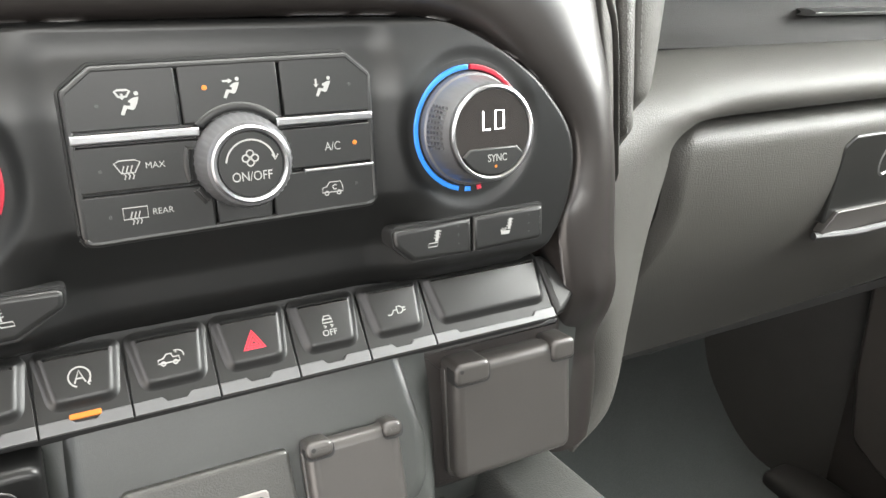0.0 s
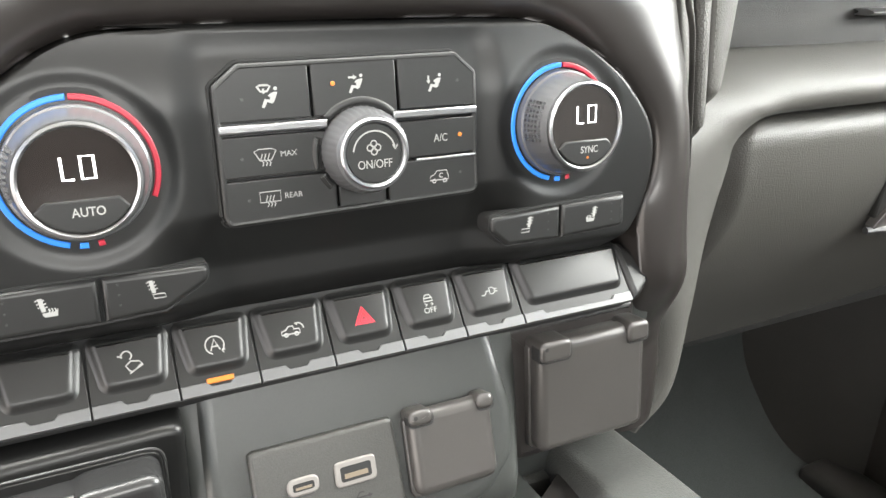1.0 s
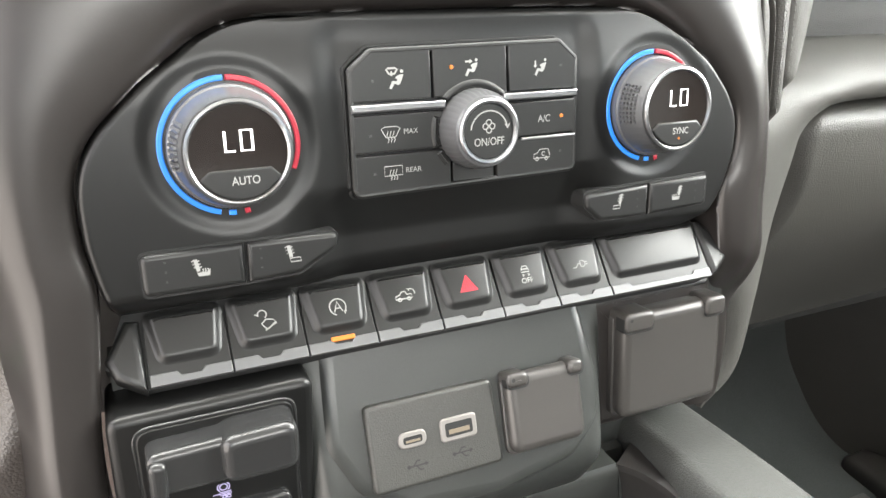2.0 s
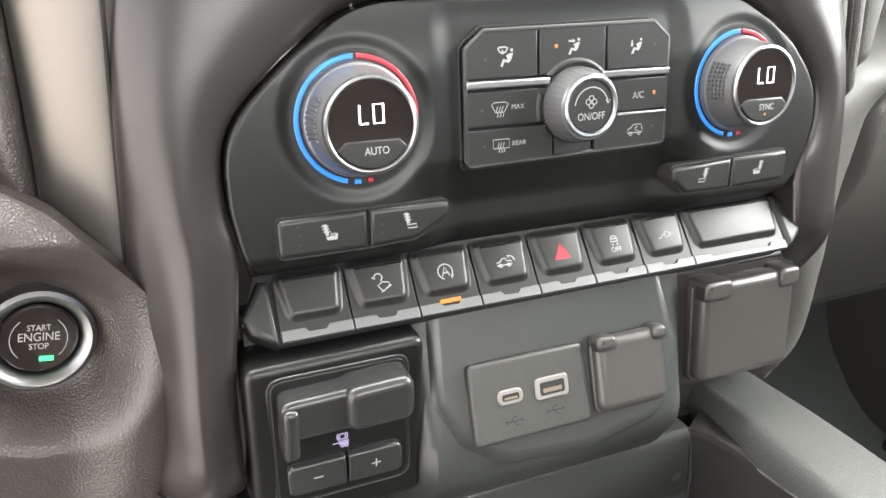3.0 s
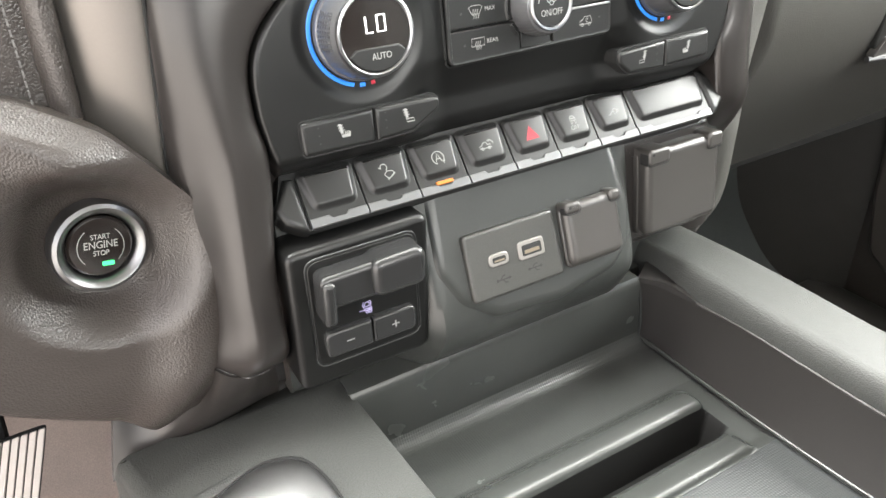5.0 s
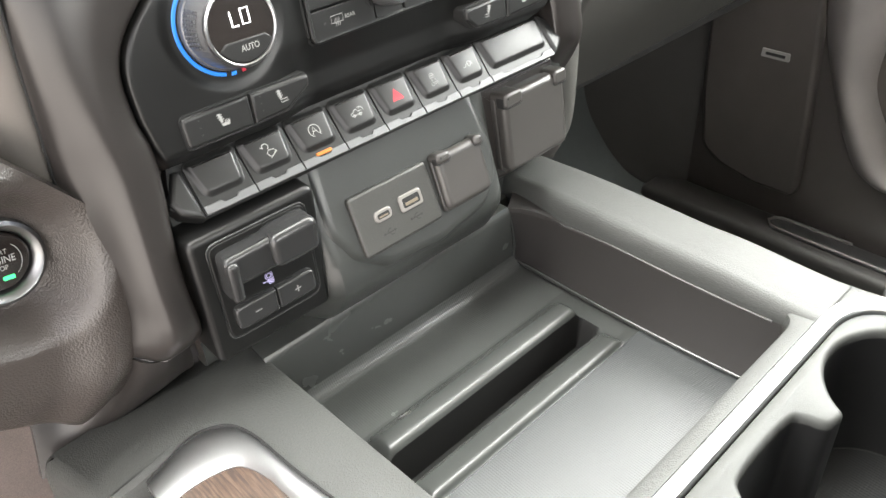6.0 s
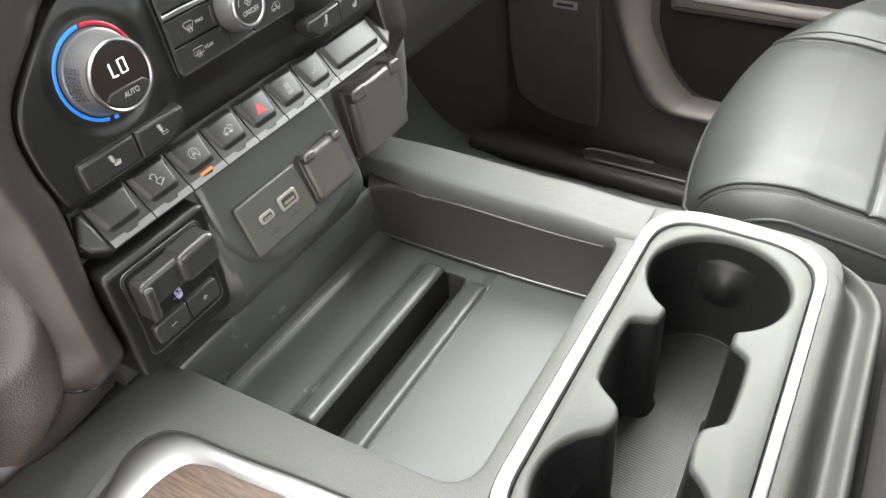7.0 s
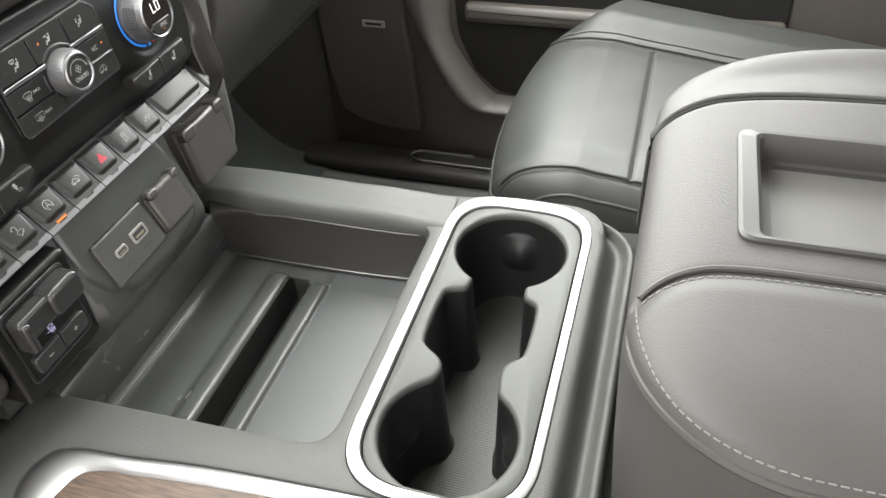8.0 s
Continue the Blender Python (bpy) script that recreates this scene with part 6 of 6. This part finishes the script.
def seat_z(x, y):
    dx = min((x - SX0) * 2.6, (SX1 - x) * 1.3)
    dy = seat_front(x) - y
    d = SR - math.hypot(SR - dx, SR - dy) if dx < SR and dy < SR else min(dx, dy)
    k = min(max(d, 0) / 0.095, 1)
    z = 0.282 + 0.058 * math.sqrt(max(0, 1 - (1 - k) ** 2)) + 0.13 * min(0.0, y + 0.33)
    inside = smooth(SEAM_A, SEAM_A + 0.05, x) * smooth(SEAM_B, SEAM_B - 0.05, x)
    z += 0.008 * inside * smooth(0, 0.10, dy) * (1 - math.exp(-abs(y - SEAM_C) / 0.02) * 0.35)
    z -= 0.0045 * math.exp(-((x - near_seam(y)) / 0.0030) ** 2)
    far = SEAM_B + 0.030 * math.exp((y - SF) / 0.05)
    z -= 0.007 * math.exp(-((x - far) / 0.006) ** 2) * smooth(0.02, 0.07, dy)
    z += 0.022 * smooth(0.004, 0.06, x - far) * smooth(0.0, 0.09, SX1 - x) * smooth(0.02, 0.09, dy)
    z -= 0.0030 * math.exp(-((y - SEAM_C) / 0.0028) ** 2) * (SEAM_A < x < SEAM_B)
    # soft creases of use
    z += 0.0005 * math.sin(x * 41 + 23 * y + 3 * math.sin(y * 19)) * math.sin(y * 33 - 17 * x) * smooth(0, 0.05, dy)
    return z


def seat_fn(s, t):
    x = SX0 + (SX1 - SX0) * (s + 0.12 * math.sin(2 * math.pi * s) / math.pi * 0.5)
    dx = min((x - SX0) * 2.6, (SX1 - x) * 1.3)
    cut = SR - math.sqrt(max(0, SR**2 - (SR - dx) ** 2)) if dx < SR else 0.0
    yf = seat_front(x) - cut
    y = yf + (SB_ - yf) * t ** 1.5
    return (x, y, seat_z(x, y))


part("cushion", sheet(seat_fn, 220, 300), LEATHER, seat, "black leather cushion with seams", 60)
front = [seat_fn(i / 100, 0) for i in range(101)]
SEAT_PLAN = ccw([(SX0, SB_)] + [(p[0], p[1]) for p in front] + [(SX1, SB_)])


def seat_rim(x, y, dz):
    return (x, y, 0.282 + 0.13 * min(0.0, y + 0.33) + dz)


bm = bmesh.new()
skirt(bm, [[(x, y, FLOOR_Z + 0.08) for x, y in offset_loop(SEAT_PLAN, -0.030)], [seat_rim(x, y, -0.09) for x, y in offset_loop(SEAT_PLAN, -0.010)], [seat_rim(x, y, -0.012) for x, y in offset_loop(SEAT_PLAN, -0.003)], [seat_rim(x, y, 0.0005) for x, y in SEAT_PLAN]])
part("cushion_side", bm, LEATHER, seat, "black leather side panel", 60)
edge_path = [(SX0, SB_ + 0.05 + (front[0][1] - SB_ - 0.05) * i / 30) for i in range(30)] + [(p[0], p[1]) for p in front] + [(SX1, front[-1][1] - 0.02 * i) for i in range(1, 20)]
part("piping", tube([seat_rim(x, y, -0.001) for x, y in edge_path], 0.0034), LEATHER, seat, "leather piping")
part("frame", slab(offset_loop(SEAT_PLAN, -0.04), FLOOR_Z, FLOOR_Z + 0.10), SHELL, seat)
bs = [(near_seam(y) - 0.0045, y) for y in [SF - 0.05 - 0.004 * i for i in range(70)]]
part("seam", tube([(x / 1000, SEAM_C, seat_z(x / 1000, SEAM_C) + 0.0003) for x in range(358, 712, 2)], 0.0008), SEAM, seat, "dark cross seam")
stitches("stitching", [(x, y, seat_z(x, y) + 0.0006) for x, y in bs], 0.0050, 0.0034, 0.0004, seat)
nb = [(near_seam(y), y) for y in [SF - 0.035 - 0.004 * i for i in range(75)]]
part("seam", tube([(x, y, seat_z(x, y) + 0.0004) for x, y in nb], 0.0010), SEAM, seat, "dark near seam")
part("welt", tube([(x + 0.0042, y, seat_z(x + 0.0042, y) + 0.0004) for x, y in nb], 0.0022), LEATHER, seat, "leather welt beside the near seam")
near_path = [(SX0 + 0.0075, SF - 0.075 - 0.006 * i) for i in range(60)]
part("welt", tube([(x, y, seat_z(x, y) + 0.0004) for x, y in near_path], 0.0022), LEATHER, seat, "leather welt on the near roll")
far_path = [(SEAM_B + 0.030 * math.exp((y - SF) / 0.05), y) for y in [SF - 0.030 - 0.005 * i for i in range(103)]]
part("seam", tube([(x, y, seat_z(x, y) + 0.0004) for x, y in far_path], 0.0010), SEAM, seat, "dark bolster seam")
part("welt", tube([(x + 0.0065, y, seat_z(x + 0.0065, y) + 0.0004) for x, y in far_path], 0.0024), LEATHER, seat, "leather welt on the bolster")
part("welt", tube([(x + 0.0175, y, seat_z(x + 0.0175, y) + 0.0002) for x, y in far_path], 0.0018), LEATHER, seat, "second fine welt on the bolster")
part("backrest", sheet(lambda s, t: (0.30 + 0.60 * s, -0.80 - 0.25 * t - 0.05 * math.sin(math.pi * s), 0.30 + 0.62 * t), 20, 16, (0, -0.10, 0)), LEATHER, seat, "black leather backrest", 60)

# ---- passenger door ----
DX = 0.920
door = thing("passenger_door", (DX, 0.0, 0.0), "dark plastic passenger door with grey armrest curve", "door")
part("panel", box(DX, DX + 0.03, -0.95, 0.50, -0.06, 0.62, 0.006), DOORSKIN, door, "dark brown-black door skin")


def extrude_x(pts, x0, x1, bev):
    """A slab over a (y, z) outline facing the cabin."""
    m = frame_matrix((x1, 0, 0), (0, -1, 0), (0, 0, 1))
    return slab([(-y, z) for y, z in pts], 0.0, x1 - x0, bev, m, 3)


part("speaker_panel", extrude_x(rounded([(0.275, 0.37), (0.264, 0.150), (0.247, 0.046), (0.205, 0.020), (0.140, 0.006), (0.062, 0.006), (0.073, 0.174), (0.094, 0.37)], [0.02, 0.05, 0.03, 0.04, 0.04, 0.02, 0.1, 0.02], 6), DX - 0.018, DX, 0.008), DOORSKIN, door, "dark speaker panel")
BADGE = material("pale_badge_plastic", (0.30, 0.29, 0.27), 0.4)
badge = part("badge", extrude_x(rect(0.123, 0.170, 0.2405, 0.2545, 0.002), DX - 0.0205, DX - 0.018, 0.0006), BADGE, door, "small pale speaker badge")
part("badge_bar", extrude_x(rect(0.130, 0.163, 0.2450, 0.2500, 0.001), DX - 0.0209, DX - 0.0200, 0.0002), BLACK, badge, "dark bar on the badge")


def door_arm(s, t):
    inner = [(0.0, -0.004, 0.40), (0.2, -0.006, 0.306), (0.4, -0.009, 0.228), (0.55, -0.050, 0.157), (0.68, -0.090, 0.116), (0.8, -0.134, 0.109), (1.0, -0.50, 0.112)]
    outer = [(0.0, 0.095, 0.40), (0.2, 0.074, 0.301), (0.4, 0.042, 0.218), (0.55, 0.008, 0.145), (0.68, -0.034, 0.091), (0.8, -0.115, 0.077), (1.0, -0.50, 0.080)]
    a = (curve_table([(p, q) for p, q, r in outer], s), curve_table([(p, r) for p, q, r in outer], s))
    b = (curve_table([(p, q) for p, q, r in inner], s), curve_table([(p, r) for p, q, r in inner], s))
    return (DX - 0.004 - 0.040 * math.sin(math.pi * min(1, 0.15 + 0.85 * t)) ** 0.8, a[0] + (b[0] - a[0]) * t, a[1] + (b[1] - a[1]) * t)


part("armrest_curve", sheet(door_arm, 80, 16, (0.01, 0, 0)), DOORGREY, door, "grey-brown painted armrest curve")
part("pocket", extrude_x(rounded([(-0.022, 0.235), (-0.055, 0.160), (-0.10, 0.120), (-0.16, 0.110), (-0.60, 0.115), (-0.60, 0.36), (-0.015, 0.36)], [0.1, 0.05, 0.05, 0.05, 0.01, 0.01, 0.01], 6), DX - 0.006, DX, 0.002), DARKDASH, door, "dark inset panel")
part("pocket_ledge", extrude_x(rect(-0.60, -0.040, 0.266, 0.302, 0.012), DX - 0.026, DX - 0.004, 0.012), DOORSKIN, door, "rounded dark ledge")
KICK = material("dark_brown_kick_panel", (0.045, 0.042, 0.039), 0.5, grain=0.1, bump=0.2, bump_size=900)
sill = thing("door_sill", (0.87, 0.0, -0.06), "dark door sill with a bright metal scuff plate", "sill")
part("body", box(0.84, DX, -0.95, 0.33, FLOOR_Z, -0.045, 0.012), KICK, sill)
part("scuff_plate", slab(rounded([(0.868, 0.075), (0.885, 0.088), (0.905, 0.075), (0.905, -0.70), (0.868, -0.70)], 0.006), -0.046, -0.040, 0.0015), SATIN, sill, "bright metal scuff plate")
# pale port-trim colour here stands in for sky reflected along the metal edge
part("edge_strip", tube([(0.9045, -0.050, -0.039), (0.9045, 0.040, -0.039), (0.9030, 0.072, -0.039), (0.895, 0.083, -0.039), (0.884, 0.087, -0.039), (0.873, 0.079, -0.039), (0.8675, 0.060, -0.039), (0.8665, 0.0, -0.039), (0.8665, -0.35, -0.039), (0.8665, -0.70, -0.039)], 0.0028), USBTRIM, sill, "rounded edge of the scuff plate, sky reflection painted pale")
mat_t = thing("floor_mat", (0.5, 0.25, FLOOR_Z), "dark grey rubber floor mat in the passenger footwell", "mat")
part("mat", slab(rect(0.24, 0.83, -0.10, 0.45, 0.04), FLOOR_Z, FLOOR_Z + 0.008, 0.003), CARPET, mat_t)
part("kick_panel", sheet(lambda s, t: (0.835 + 0.082 * s ** 0.7 - 0.050 * math.exp(-7 * t) * (1 - s) ** 0.5 - 0.012 * math.sin(math.pi * t) * (1 - s), 0.272 + 0.22 * (1 - s), FLOOR_Z + 0.45 * t), 20, 20, (0.01, 0.01, 0)), KICK, door, "dark grey kick panel")
